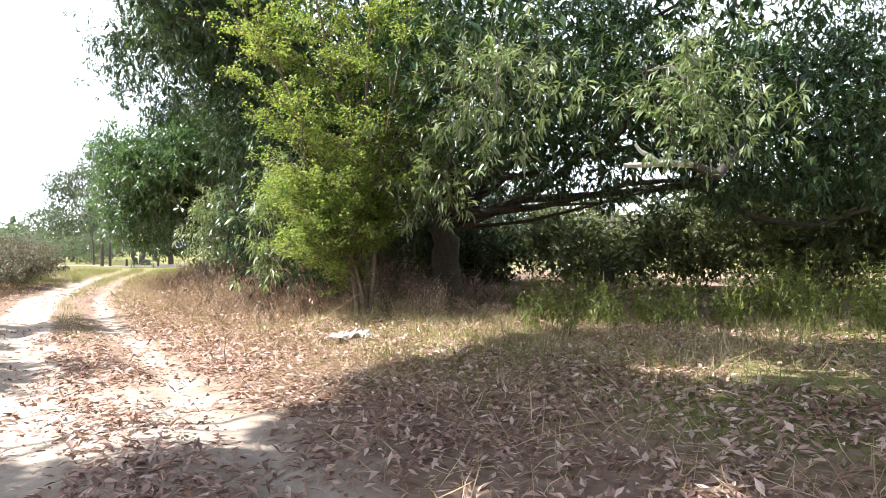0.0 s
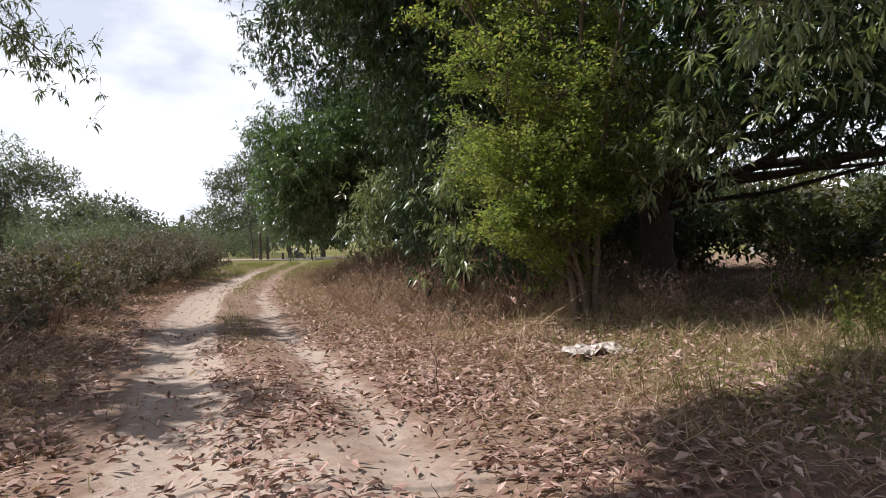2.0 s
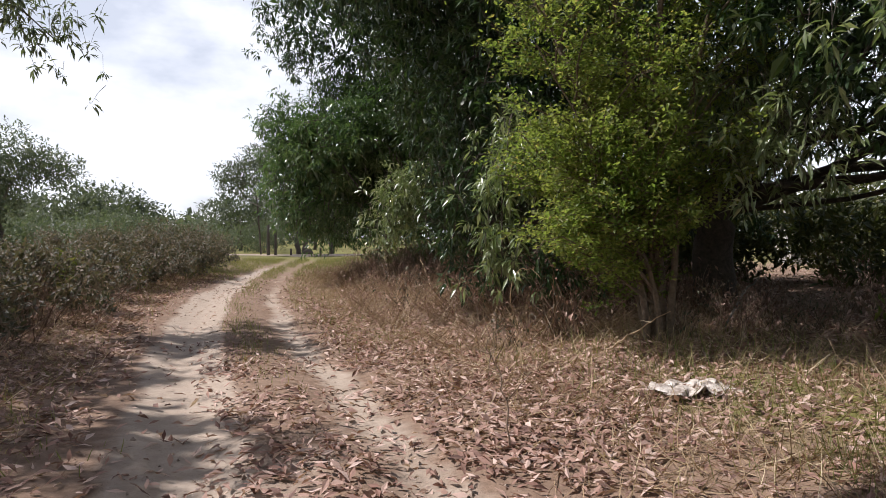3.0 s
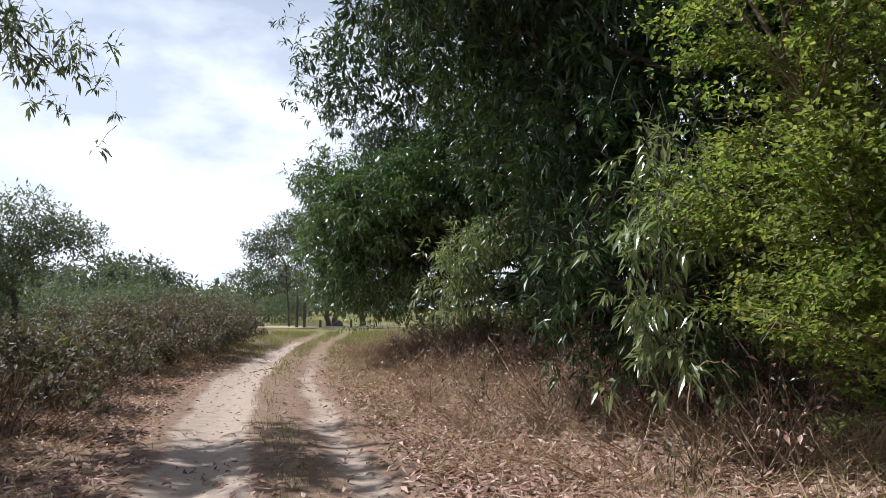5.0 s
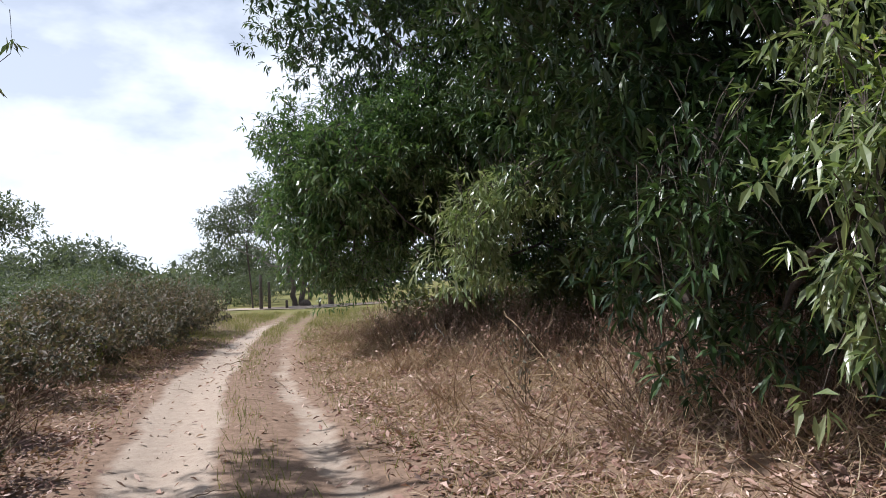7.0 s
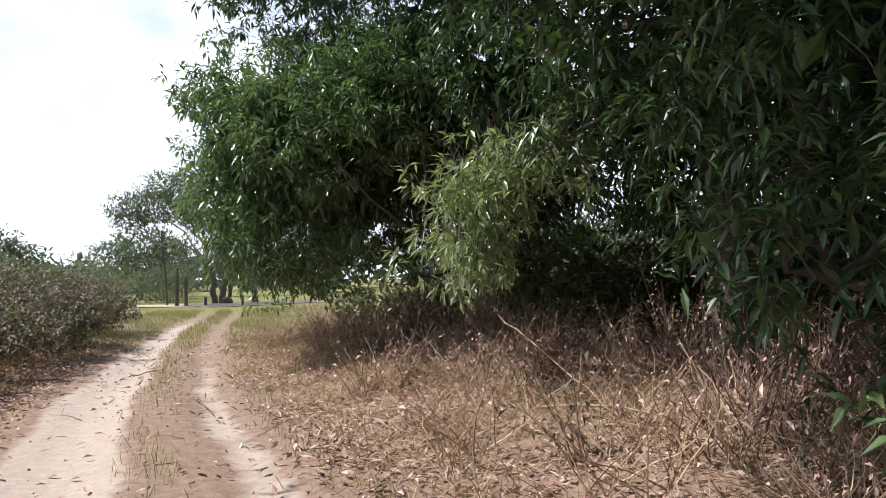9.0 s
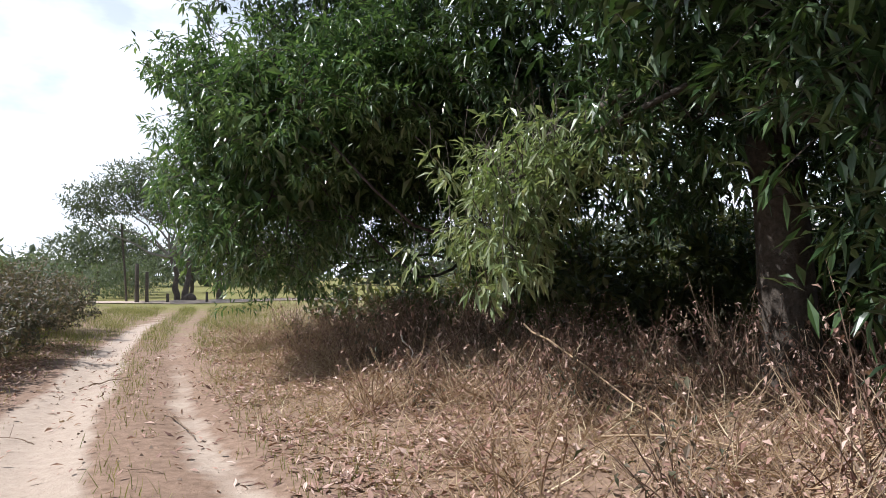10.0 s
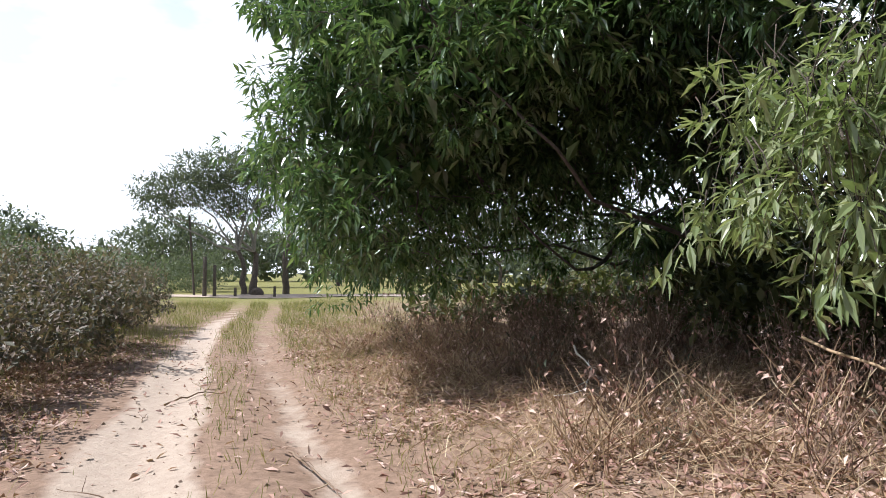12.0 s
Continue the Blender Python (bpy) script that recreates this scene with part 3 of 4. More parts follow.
def broad_tree(name, x, y, trunks, top, lobes, label, mat=FAR_LEAF, leaf=0.3, per_m2=6.0, r=0.25):
    """A farther tree with coarser leaf clumps."""
    base = np.array((x, y, float(height(x, y)) - 0.1))
    tree = tagged(new(name), label, "tree")
    tree.location = base
    for k in range(trunks):
        a = np.array((rng.normal() * 0.3 * (trunks > 1), rng.normal() * 0.3 * (trunks > 1), 0))
        fork = a * 2 + np.array((rng.normal() * 0.2, rng.normal() * 0.2, top))
        limb("trunk", wander(a, fork, 7, 0, 0.05), r, r * 0.6, BARK, tree, 8)
        for lb in lobes:
            limb("limb", wander(fork, np.array(lb[:3]) - base, 7, -0.2, 0.07), r * 0.4, r * 0.08, BARK_GREY, tree, 6)
    at, out = lobes_points(lobes, per_m2, 0.35)
    n, per = len(at), 5
    way = unit(out[:, None] * 0.3 + ball(n * per).reshape(n, per, 3) + np.array((0, 0, -0.15)))
    pts = at[:, None] - base + rng.normal(size=(n, per, 3)) * leaf * 0.5
    v, f = small_leaves(pts.reshape(-1, 3), way.reshape(-1, 3), leaf * rng.uniform(0.6, 1.3, n * per), leaf * 0.4)
    piece("crown", mesh_np("crown", v, f, mat), tree)
    return tree


broad_tree("rain_tree", -25.9, 57.0, 2, 3.0, [(-29.6, 55.6, 6.9, 3.2, 3, 1.2), (-27.6, 56.5, 8.2, 3.4, 3.4, 1.4), (-24.5, 58, 8.4, 3.4, 3.4, 1.5), (-31.2, 55, 6.0, 1.3, 1.4, 0.6), (-26.5, 58.5, 6.0, 2.6, 2.4, 0.9)],
    "spreading umbrella-shaped tree beside the crossing road", FAR_LEAF, 0.27, 9.5, 0.24)
broad_tree("rain_tree", -24.4, 60.2, 1, 3.6, [(-21.5, 61, 8.0, 4.0, 4, 1.6), (-24.5, 61, 9.0, 3.0, 3.0, 1.2)],
    "spreading umbrella-shaped tree with a dark bent trunk", FAR_LEAF, 0.26, 9.0, 0.26)

# distant trees closing the left side
for x, y, s in ((-48, 62, 0.85), (-56, 64, 0.95), (-42, 76, 0.95), (-62, 78, 1.1), (-36, 84, 0.9), (-70, 70, 1.1), (-50, 90, 1.1), (-30, 96, 1.0), (-84, 66, 1.2), (-10, 90, 1.1), (4, 84, 1.1), (18, 80, 1.1), (7, 58, 0.95), (17, 56, 0.9), (28, 50, 1.0), (-3, 62, 0.9), (32, 72, 1.1), (44, 60, 1.1)):
    broad_tree("field_tree", x, y, 1, 2.5 * s, [(x + rng.normal(), y, 5.2 * s, 4 * s, 4 * s, 2.8 * s), (x - 3 * s, y + 1, 4.2 * s, 3 * s, 3 * s, 2.4 * s), (x + 3.2 * s, y + 1, 4.0 * s, 3 * s, 3 * s, 2.4 * s)],
        "hazy grey-green tree at the far field edge", FAR_LEAF, 0.6, 1.25, 0.25)
broad_tree("roadside_tree", -31.0, 32.0, 1, 2.5, [(-31, 32, 5.5, 2.6, 2.6, 1.6), (-28.8, 32.5, 5.0, 2.0, 2.0, 0.9), (-32, 31, 3.6, 2.8, 2.8, 1.8), (-32, 30.6, 2.4, 2.2, 2.2, 1.6)],
    "grey-green tree standing behind the hedge", GREY_LEAF, 0.22, 13.0, 0.2)


def shrub(x, y, r, h, mat, label, leaf=0.07, n=2600, stems=26, name="bush"):
    base = np.array((x, y, float(height(x, y)) - 0.03))
    ob = tagged(new(name), label, "bush")
    ob.location = base
    tips = ball(stems) * np.array((r, r, 0)) * rng.uniform(0.3, 1, (stems, 1))
    tips[:, 2] = h * rng.uniform(0.5, 1.05, stems)
    s = np.linspace(0, 1, 5)[None, :, None]
    foot = tips * np.array((0.35, 0.35, 0))
    p = foot[:, None] * (1 - s) + tips[:, None] * s + rng.normal(size=(stems, 5, 3)) * 0.05 * s
    v, f = tubes(p, np.tile(np.linspace(0.012, 0.003, 5), (stems, 1)), 3)
    fine("stem_tangle", mesh_np("stem_tangle", v, f, DRY_STEM), ob)
    clumps = 14 + int(7 * r * h)
    d = ball(clumps)
    mid = d * rng.uniform(0.45, 1.05, clumps)[:, None] * np.array((r, r, h * 0.5)) + np.array((0, 0, h * 0.5))
    size = rng.uniform(0.5, 1.4, clumps) * 0.27 * (r * r * h) ** (1 / 3)
    k = rng.integers(0, clumps, n)
    e = ball(n)
    e[:, 2] = np.where(e[:, 2] < 0, e[:, 2] * 0.4, e[:, 2])
    at = mid[k] + e * (size[k] * rng.uniform(0.3, 1.0, n) ** 0.4)[:, None]
    at = at[at[:, 2] > 0.05]
    way = unit(ball(len(at)) + np.array((0, 0, 0.1)))
    v, f = small_leaves(at, way, leaf * rng.uniform(0.6, 1.5, len(at)), leaf * 0.5)
    fine("foliage", mesh_np("foliage", v, f, mat), ob)
    return ob


# hedge of half-dry bushes along the far side of the track
hedge = [(-9.6, 10.6, 1.0, 0.75), (-10.8, 12.8, 1.1, 0.9), (-12.6, 14.6, 1.2, 1.2), (-13.4, 17.0, 1.2, 1.2), (-14.6, 19.4, 1.4, 1.5), (-15.6, 22.0, 1.5, 1.6), (-16.4, 24.4, 1.5, 1.7), (-17.4, 27.0, 1.7, 1.85),
         (-18.6, 29.6, 1.7, 1.9), (-19.8, 32.0, 1.8, 1.8), (-16.8, 19.6, 1.6, 1.25), (-18.6, 23.0, 1.8, 1.8), (-20.0, 27.0, 2.0, 2.0), (-22.0, 31.0, 2.0, 2.0), (-14.5, 15.8, 1.6, 1.25), (-12.5, 12.0, 1.3, 1.5)]
for x, y, r, h in [(a, b, c, d * rng.uniform(0.7, 1.05)) for a, b, c, d in hedge]:
    tagged(shrub(x, y, r, h, SHRUB_LEAF, "tangled half-dry brown and olive bush beside the track", 0.1, int(2300 * r * h), 30), group="bushes along the track")
for x, y, r, h in ((-24, 36, 2.4, 1.9), (-30.5, 28.5, 2.8, 1.6), (-26, 41, 2.6, 2.0), (-32, 40, 3, 2.6), (-36, 46, 3.5, 3.0), (-31, 49, 3, 2.4), (-40, 52, 3.5, 3.4), (-44, 46, 3.5, 3.2), (-37, 58, 3.5, 3.0), (-34, 66, 3.5, 3.0), (-50, 52, 4, 3.6), (-38, 38, 3, 2.6)):
    tagged(shrub(x, y, r, h, GREY_LEAF, "grey-green bush in the overgrown field", 0.19, int(520 * r * h), 20), group="bushes in the field")

# thick undergrowth behind the mango trees, its shade partly in the leaf colour
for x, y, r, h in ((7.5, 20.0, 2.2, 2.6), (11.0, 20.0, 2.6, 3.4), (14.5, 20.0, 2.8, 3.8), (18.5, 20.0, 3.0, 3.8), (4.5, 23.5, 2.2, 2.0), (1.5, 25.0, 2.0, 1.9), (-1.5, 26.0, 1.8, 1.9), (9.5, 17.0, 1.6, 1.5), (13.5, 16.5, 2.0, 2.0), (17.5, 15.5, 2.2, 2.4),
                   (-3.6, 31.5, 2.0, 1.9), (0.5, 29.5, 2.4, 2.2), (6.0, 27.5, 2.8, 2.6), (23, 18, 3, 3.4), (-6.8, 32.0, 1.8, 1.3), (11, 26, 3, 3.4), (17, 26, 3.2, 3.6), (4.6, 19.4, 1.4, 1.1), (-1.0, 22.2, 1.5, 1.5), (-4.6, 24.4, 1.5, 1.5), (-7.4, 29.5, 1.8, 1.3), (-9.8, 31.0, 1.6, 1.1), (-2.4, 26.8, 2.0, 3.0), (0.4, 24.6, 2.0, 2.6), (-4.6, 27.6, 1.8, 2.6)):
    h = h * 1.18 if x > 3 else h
    tagged(shrub(x, y, r, h, UNDER, "dense undergrowth bush with leaves darkened for the mango shade", 0.25, int(480 * r * h), 16), group="undergrowth bushes")


def far_woods():
    """A belt of woods that closes the horizon all round."""
    n = 20000
    a = rng.uniform(0, 2 * np.pi, n)
    d = 120 + rng.uniform(0, 16, n) + 14 * np.sin(a * 3 + 1)
    top = 6.5 + 2.0 * np.sin(a * 11) + 1.4 * np.sin(a * 29 + 1) + 0.9 * np.sin(a * 67 + 2)
    at = np.column_stack([-6 + np.cos(a) * d, 14 + np.sin(a) * d, top * rng.uniform(0.0, 1.0, n) ** 0.7])
    v, f = small_leaves(at, ball(n), 2.6 * rng.uniform(0.5, 1.2, n), 1.5)
    piece("far_woods", mesh_np("far_woods", v, f, FAR_LEAF), None, "hazy belt of distant woods behind the fields", "woods", "stuff")


far_woods()

# ---- what covers the ground ----


def scatter(n, x0, x1, y0, y1, density):
    """Random places kept by a density from 0 to 1."""
    p = np.stack([rng.uniform(x0, x1, n), rng.uniform(y0, y1, n)], axis=1)
    return p[rng.uniform(0, 1, n) < density(p[:, 0], p[:, 1], along(p[:, 0], p[:, 1]))]


def on_ground(p, lift=0.0):
    return np.column_stack([p, height(p[:, 0], p[:, 1]) + lift])


def patchy(x, y, s=0.9):
    return np.clip(0.55 + 0.6 * wave(x, y, s) + 0.25 * wave(y, x, s * 2.3), 0.05, 1)


def in_rut(u, wide=0.42):
    return np.maximum(np.exp(-(u / wide) ** 4), np.exp(-((u - GAUGE) / (wide * 0.75)) ** 4))


def litter_density(x, y, u):
    early = 1 - smooth_step(10, 14, y)
    d = 0.5 * smooth_step(1.7, 2.4, u) + 0.7 * smooth_step(0.5, 1.2, -u) * (1 - smooth_step(2.6, 4, -u))
    d = d + early * (0.8 + 0.6 * smooth_step(1.5, 2.2, u)) * smooth_step(-0.1, 0.5, u) * (1 - smooth_step(3.2, 5, u) * 0.8 * smooth_step(5.5, 7.5, y))
    d = d * (1 - in_rut(u) * (0.92 - 0.5 * early)) + 0.035 + 0.1 * (1 - smooth_step(7, 9, y))
    d = d * (1 - smooth_step(26, 34, y) * 0.8) * (1 - smooth_step(7, 12, np.abs(u)) * 0.7)
    return np.clip(d, 0, 1) * patchy(x, y, 0.8)


def flat_leaves(p, length, width, lift, tilt=0.3):
    n = len(p)
    a = rng.uniform(0, 6.28, n)
    way = unit(np.column_stack([np.cos(a), np.sin(a), rng.normal(size=n) * tilt]))
    ln = length * rng.uniform(0.55, 1.25, n)
    return leaves(on_ground(p, 0.004) + np.array((0, 0, 1.0)) * rng.uniform(0, lift, (n, 1)), way, ln, ln * width / length * rng.uniform(0.7, 1.2, n), 0.1, rng.uniform(-0.25, 0.45, (n, 1)))


p = scatter(600000, -17, 9, 1.5, 36, litter_density)
piece("fallen_leaves", mesh_np("fallen_leaves", *flat_leaves(p, 0.115, 0.04, 0.05, 0.4), LITTER), None, "dry curled pinkish-brown mango leaves lying on earth", "leaf litter", "stuff")


def straw_density(x, y, u):
    d = smooth_step(2.2, 3.2, u) * (1 - smooth_step(7, 9, u)) * smooth_step(5, 9, y) + 0.5 * smooth_step(0.9, 1.6, -u) * (1 - smooth_step(3, 4.5, -u))
    d = d + 0.3 * smooth_step(1.6, 2.4, u) * (1 - smooth_step(4, 6, u))
    return np.clip(d, 0, 1) * patchy(x, y, 1.1) * (1 - smooth_step(27, 36, y))


p = scatter(330000, -17, 5, 3, 34, straw_density)
n = len(p)
way = unit(ball(n) * np.array((1, 1, 0.5)) + np.array((0, 0, 0.35)))
way[:, 2] = np.abs(way[:, 2])
piece("dry_grass", mesh_np("dry_grass", *blades(on_ground(p), way, rng.uniform(0.1, 0.42, n), rng.uniform(0.004, 0.010, n), 0.8), STRAW), None, "tangled straw-coloured dry grass beside the track", "grass", "stuff")


def grass_density(x, y, u):
    mid = np.exp(-((u - 0.75) / 0.3) ** 2) * 0.8 * smooth_step(8, 14, y)
    right = 1.0 * smooth_step(2.6, 4.0, u) * (1 - smooth_step(10.5, 13.5, y)) * smooth_step(3, 7, y)
    verge = 0.7 * np.exp(-((u - 2.4) / 0.6) ** 2) * smooth_step(11, 14, y) + 0.3 * np.exp(-((u + 1.3) / 0.5) ** 2) + 0.5 * smooth_step(14, 18, y) * np.exp(-((u + 2.1) / 0.6) ** 2)
    far = 1.1 * smooth_step(22, 30, y) * np.exp(-((u - 0.9) / 4) ** 4)
    return np.clip((mid + right + verge + far) * (1 - in_rut(u, 0.5)), 0, 1) * patchy(x, y, 1.4)


p = scatter(420000, -24, 8, 3, 48, grass_density)
n = len(p)
way = unit(ball(n) * 0.45 + np.array((0, 0, 1.0)))
tall = 1 + 0.8 * smooth_step(24, 34, p[:, 1]) + 1.3 * smooth_step(2.4, 3.6, along(p[:, 0], p[:, 1])) * (1 - smooth_step(11.5, 14, p[:, 1])) * smooth_step(6, 8, p[:, 1]) * np.clip(wave(p[:, 0], p[:, 1], 1.2) + 0.5, 0, 1)
piece("grass", mesh_np("grass", *blades(on_ground(p), way, tall * rng.uniform(0.04, 0.2, n), rng.uniform(0.004, 0.009, n), 0.5), GRASS), None, "sparse yellow-green grass tufts on dry earth", "grass", "stuff")


def clods():
    """Crumbs of earth and small stones on the track and its verges."""
    p = scatter(26000, -17, 3, 2, 30, lambda x, y, u: np.clip(np.exp(-((u - 0.7) / 1.7) ** 4) * 0.5, 0, 1) * patchy(x, y, 1.9))
    n = len(p)
    c = on_ground(p, 0.002)
    r = (rng.uniform(0.25, 1.0, (n, 1, 1)) ** 3) * 0.026 + 0.004
    o = np.array([(1, 0, 0), (-0.3, 0.9, 0), (-0.8, -0.7, 0), (0.1, 0.1, 0.75), (0, 0, -0.4)])
    a = rng.uniform(0, 6.28, n)
    rot = np.stack([np.stack([np.cos(a), -np.sin(a), 0 * a], 1), np.stack([np.sin(a), np.cos(a), 0 * a], 1), np.stack([0 * a, 0 * a, 0 * a + 1], 1)], 1)
    v = c[:, None] + r * (o[None] * rng.uniform(0.7, 1.3, (n, 5, 3))) @ rot.transpose(0, 2, 1)
    f = np.array([(0, 1, 3), (1, 2, 3), (2, 0, 3), (1, 0, 4), (2, 1, 4), (0, 2, 4)])
    piece("earth_crumbs", mesh_np("earth_crumbs", v.reshape(-1, 3), (f[None] + (np.arange(n) * 5)[:, None, None]).reshape(-1, 3), CRUMB), None, "crumbs of dry earth and small stones on the track", "pebbles", "stuff")


clods()


# ---- weeds and dry thicket ----
def weed(h, n_stems, n_leaves, leaf, mat, stem_mat, label, category, name, spread=0.35):
    ob = tagged(new(name), label, category)
    s = np.linspace(0, 1, 6)[None, :, None]
    tips = ball(n_stems) * np.array((spread, spread, 0))
    tips[:, 2] = h * rng.uniform(0.55, 1.1, n_stems)
    foot = ball(n_stems) * np.array((spread * 0.5, spread * 0.5, 0))
    path = foot[:, None] * (1 - s) + tips[:, None] * s + np.cumsum(rng.normal(size=(n_stems, 6, 3)) * 0.03, axis=1) * s
    fine("stem_tangle", mesh_np("stem_tangle", *tubes(path, np.tile(np.linspace(0.007, 0.002, 6), (n_stems, 1)), 3), stem_mat), ob)
    k = rng.integers(0, n_stems, n_leaves)
    f = rng.uniform(0.25, 1, n_leaves) * 5
    i = np.minimum(f.astype(int), 4)
    at = path[k, i] + (path[k, i + 1] - path[k, i]) * (f - i)[:, None] + rng.normal(size=(n_leaves, 3)) * 0.03
    ln = leaf * rng.uniform(0.5, 1.3, n_leaves)
    fine("foliage", mesh_np("foliage", *leaves(at, unit(ball(n_leaves) + np.array((0, 0, -0.1))), ln, ln * 0.45, 0.25, 0.3), mat), ob)
    return ob


def sow(kinds, places, group, low=0.7, high=1.25):
    """Copies of the kinds at the places; the first ones are used up as well."""
    for k, (x, y) in enumerate(places):
        src = kinds[k % len(kinds)]
        m = pose(x, y, float(height(x, y)) - 0.02, 0, 0, rng.uniform(0, 360))
        if k < len(kinds):
            src.matrix_basis = m
            tagged(src, group=group)
        else:
            ob = copy_thing(src, m)
            ob.scale = (1, 1, 1) * np.array(rng.uniform(low, high))


def dry_place(x, y, u):
    return np.clip(smooth_step(3.2, 4.2, u) * (1 - smooth_step(9, 12, u)) * smooth_step(11, 14, y), 0, 1) * (1 - smooth_step(29, 34, y))


dry_kinds = [weed(h, 16, 90, 0.07, SHRUB_LEAF if k % 2 else LITTER, DRY_STEM, "withered brown weed with thin stems and curled leaves", "weed", "dry_weed", 0.4) for k, h in enumerate((0.55, 0.7, 0.9, 0.6))]
sow(dry_kinds, scatter(700, -13, 4, 11, 33, dry_place)[:150], "dry weeds under the trees")
left_kinds = [weed(h, 22, 60, 0.05, LITTER, DRY_STEM, "leafless tangle of dry brush beside the track", "brush", "dry_brush", 0.6) for h in (0.45, 0.6, 0.5)]
brush_kinds = [weed(h, 26, 60, 0.06, LITTER, STRAW, "heap of tangled tan dead stalks", "brush", "dead_stalks", 0.55) for h in (0.35, 0.5, 0.6)]
sow(brush_kinds, scatter(900, -13, -1, 12, 27, lambda x, y, u: smooth_step(2.6, 3.4, u) * (1 - smooth_step(5.0, 6.5, u)) * (1 - 0.9 * np.exp(-((y - 21.5) / 1.8) ** 2)))[:75], "dead stalks on the verge", 0.7, 1.2)
brown_kinds = [weed(h, 20, 150, 0.062, LITTER, DRY_STEM, "tall withered weed with hanging brown leaves", "weed", "brown_weed", 0.45) for h in (0.8, 1.0, 1.2)]
sow(brown_kinds, scatter(900, -12, 0, 15, 30, lambda x, y, u: smooth_step(4.3, 5.3, u) * (1 - smooth_step(8.5, 10, u)) * (0.35 + 0.65 * smooth_step(23, 25, y) + 0.65 * (1 - smooth_step(19.5, 21, y))))[:85], "withered weeds under the trees", 0.7, 1.2)
sow(left_kinds, scatter(400, -16, -5, 7, 20, lambda x, y, u: smooth_step(1.6, 2.2, -u) * (1 - smooth_step(4.5, 6, -u)))[:60], "dry brush along the track")
green_kinds = [weed(h, 9, 110, 0.09, WEED, GRASS, "leafy yellow-green weed growing in the grass", "weed", "green_weed", 0.3) for h in (0.75, 1.0, 0.6)]
green_places = np.concatenate([scatter(110, 1.2, 7.5, 9.9, 12.6, lambda x, y, u: 0.5 + x * 0), scatter(60, 1.2, 8, 8.5, 12, lambda x, y, u: 0.25 + x * 0), scatter(80, -19, -9, 14, 34, lambda x, y, u: np.exp(-((u + 2.2) / 0.5) ** 2))])
sow(green_kinds, green_places, "green weeds in the grass")


# ---- single things ----
def rubbish(x, y):
    """A crumpled sheet of white plastic half buried in the litter."""
    nx, ny = 34, 16
    U, W = np.meshgrid(np.linspace(-0.36, 0.36, nx), np.linspace(-0.2, 0.2, ny))
    Z = 0.07 + 0.06 * np.sin(U * 17 + W * 9) * np.cos(W * 21 + 1) + 0.05 * np.sin(U * 31 + 2) * np.sin(W * 26) + 0.05 * np.cos(U * 4) - 1.2 * W * W
    Z = Z * 0.5
    V = np.stack([U + 0.03 * np.sin(W * 40), W + 0.03 * np.sin(U * 35), np.maximum(Z, 0.0)], axis=-1).reshape(-1, 3)
    i = (np.arange(ny - 1)[:, None] * nx + np.arange(nx - 1)[None]).ravel()
    m, t, p = material("dirty_white_plastic")
    t.links.new(ramp(t, noise_of(t, 12.0, 5.0, 0.7), [(0.4, (0.3, 0.24, 0.2)), (0.52, (0.6, 0.53, 0.47)), (0.8, (0.76, 0.71, 0.66))]), p.inputs["Base Color"])
    p.inputs["Roughness"].default_value = 0.45
    ob = piece("plastic_sack", mesh_np("plastic_sack", V, np.stack([i, i + 1, i + nx + 1, i + nx], axis=1), m), None, "crumpled dirty white plastic sack lying in litter", "rubbish")
    ob.matrix_world = pose(x, y, float(height(x, y)) + 0.02, 0, 0, 20)
    ob.modifiers.new("thick", "SOLIDIFY").thickness = 0.004


rubbish(-1.3, 9.95)


def stick(points, r, label, mat=DRY_STEM, name="fallen_branch", forks=2, lift=0.02):
    """A dead branch with a few side twigs, lying on the ground or leaning on the weeds."""
    pts = np.array([(x, y, float(height(x, y)) + z + lift) for x, y, z in points])
    k = np.linspace(0, len(pts) - 1, 12)
    i = np.minimum(k.astype(int), len(pts) - 2)
    path = pts[i] + (pts[i + 1] - pts[i]) * (k - i)[:, None] + rng.normal(size=(12, 3)) * r * 0.9
    parts = [tubes(path[None], np.linspace(r, r * 0.35, 12)[None], 6)]
    size = np.linalg.norm(pts[-1] - pts[0])
    for _ in range(forks):
        j = int(rng.integers(3, 10))
        w = wander(path[j], path[j] + unit(path[j + 1] - path[j] + ball(1)[0] * 0.7 + (0, 0, 0.25)) * size * rng.uniform(0.15, 0.35), 6, 0, 0.06)
        parts.append(tubes(w[None], np.linspace(r * 0.55, r * 0.2, 6)[None], 5))
    piece(name, mesh_np(name, *joined(parts), mat, True), None, label, "branch")


stick([(-7.95, 22.3, 0.45), (-7.75, 22.2, 0.2), (-7.85, 21.9, 0.05), (-8.2, 21.8, 0.02)], 0.014, "pale bent dead branch standing in the shaded litter", BARK_WHITE)
stick([(-12.9, 22.3, 0), (-12.8, 22.9, 0.02), (-12.7, 23.5, 0)], 0.014, "thin dark stick lying across the sandy rut")
stick([(-10.6, 20.2, 0.02), (-10.2, 19.6, 0.05), (-9.8, 19.0, 0.02)], 0.012, "long thin dry stick lying in the wheel rut")
stick([(-6.3, 20.2, 0.75), (-5.9, 19.0, 0.5), (-5.5, 17.9, 0.25), (-5.25, 17.1, 0.05)], 0.013, "long pale dead stalk leaning over the dry grass", STRAW)
stick([(-5.9, 17.7, 0.12), (-5.2, 17.4, 0.12), (-4.7, 16.9, 0.05), (-4.3, 16.9, 0.03)], 0.012, "pale dead stalk lying on the dry grass", STRAW)
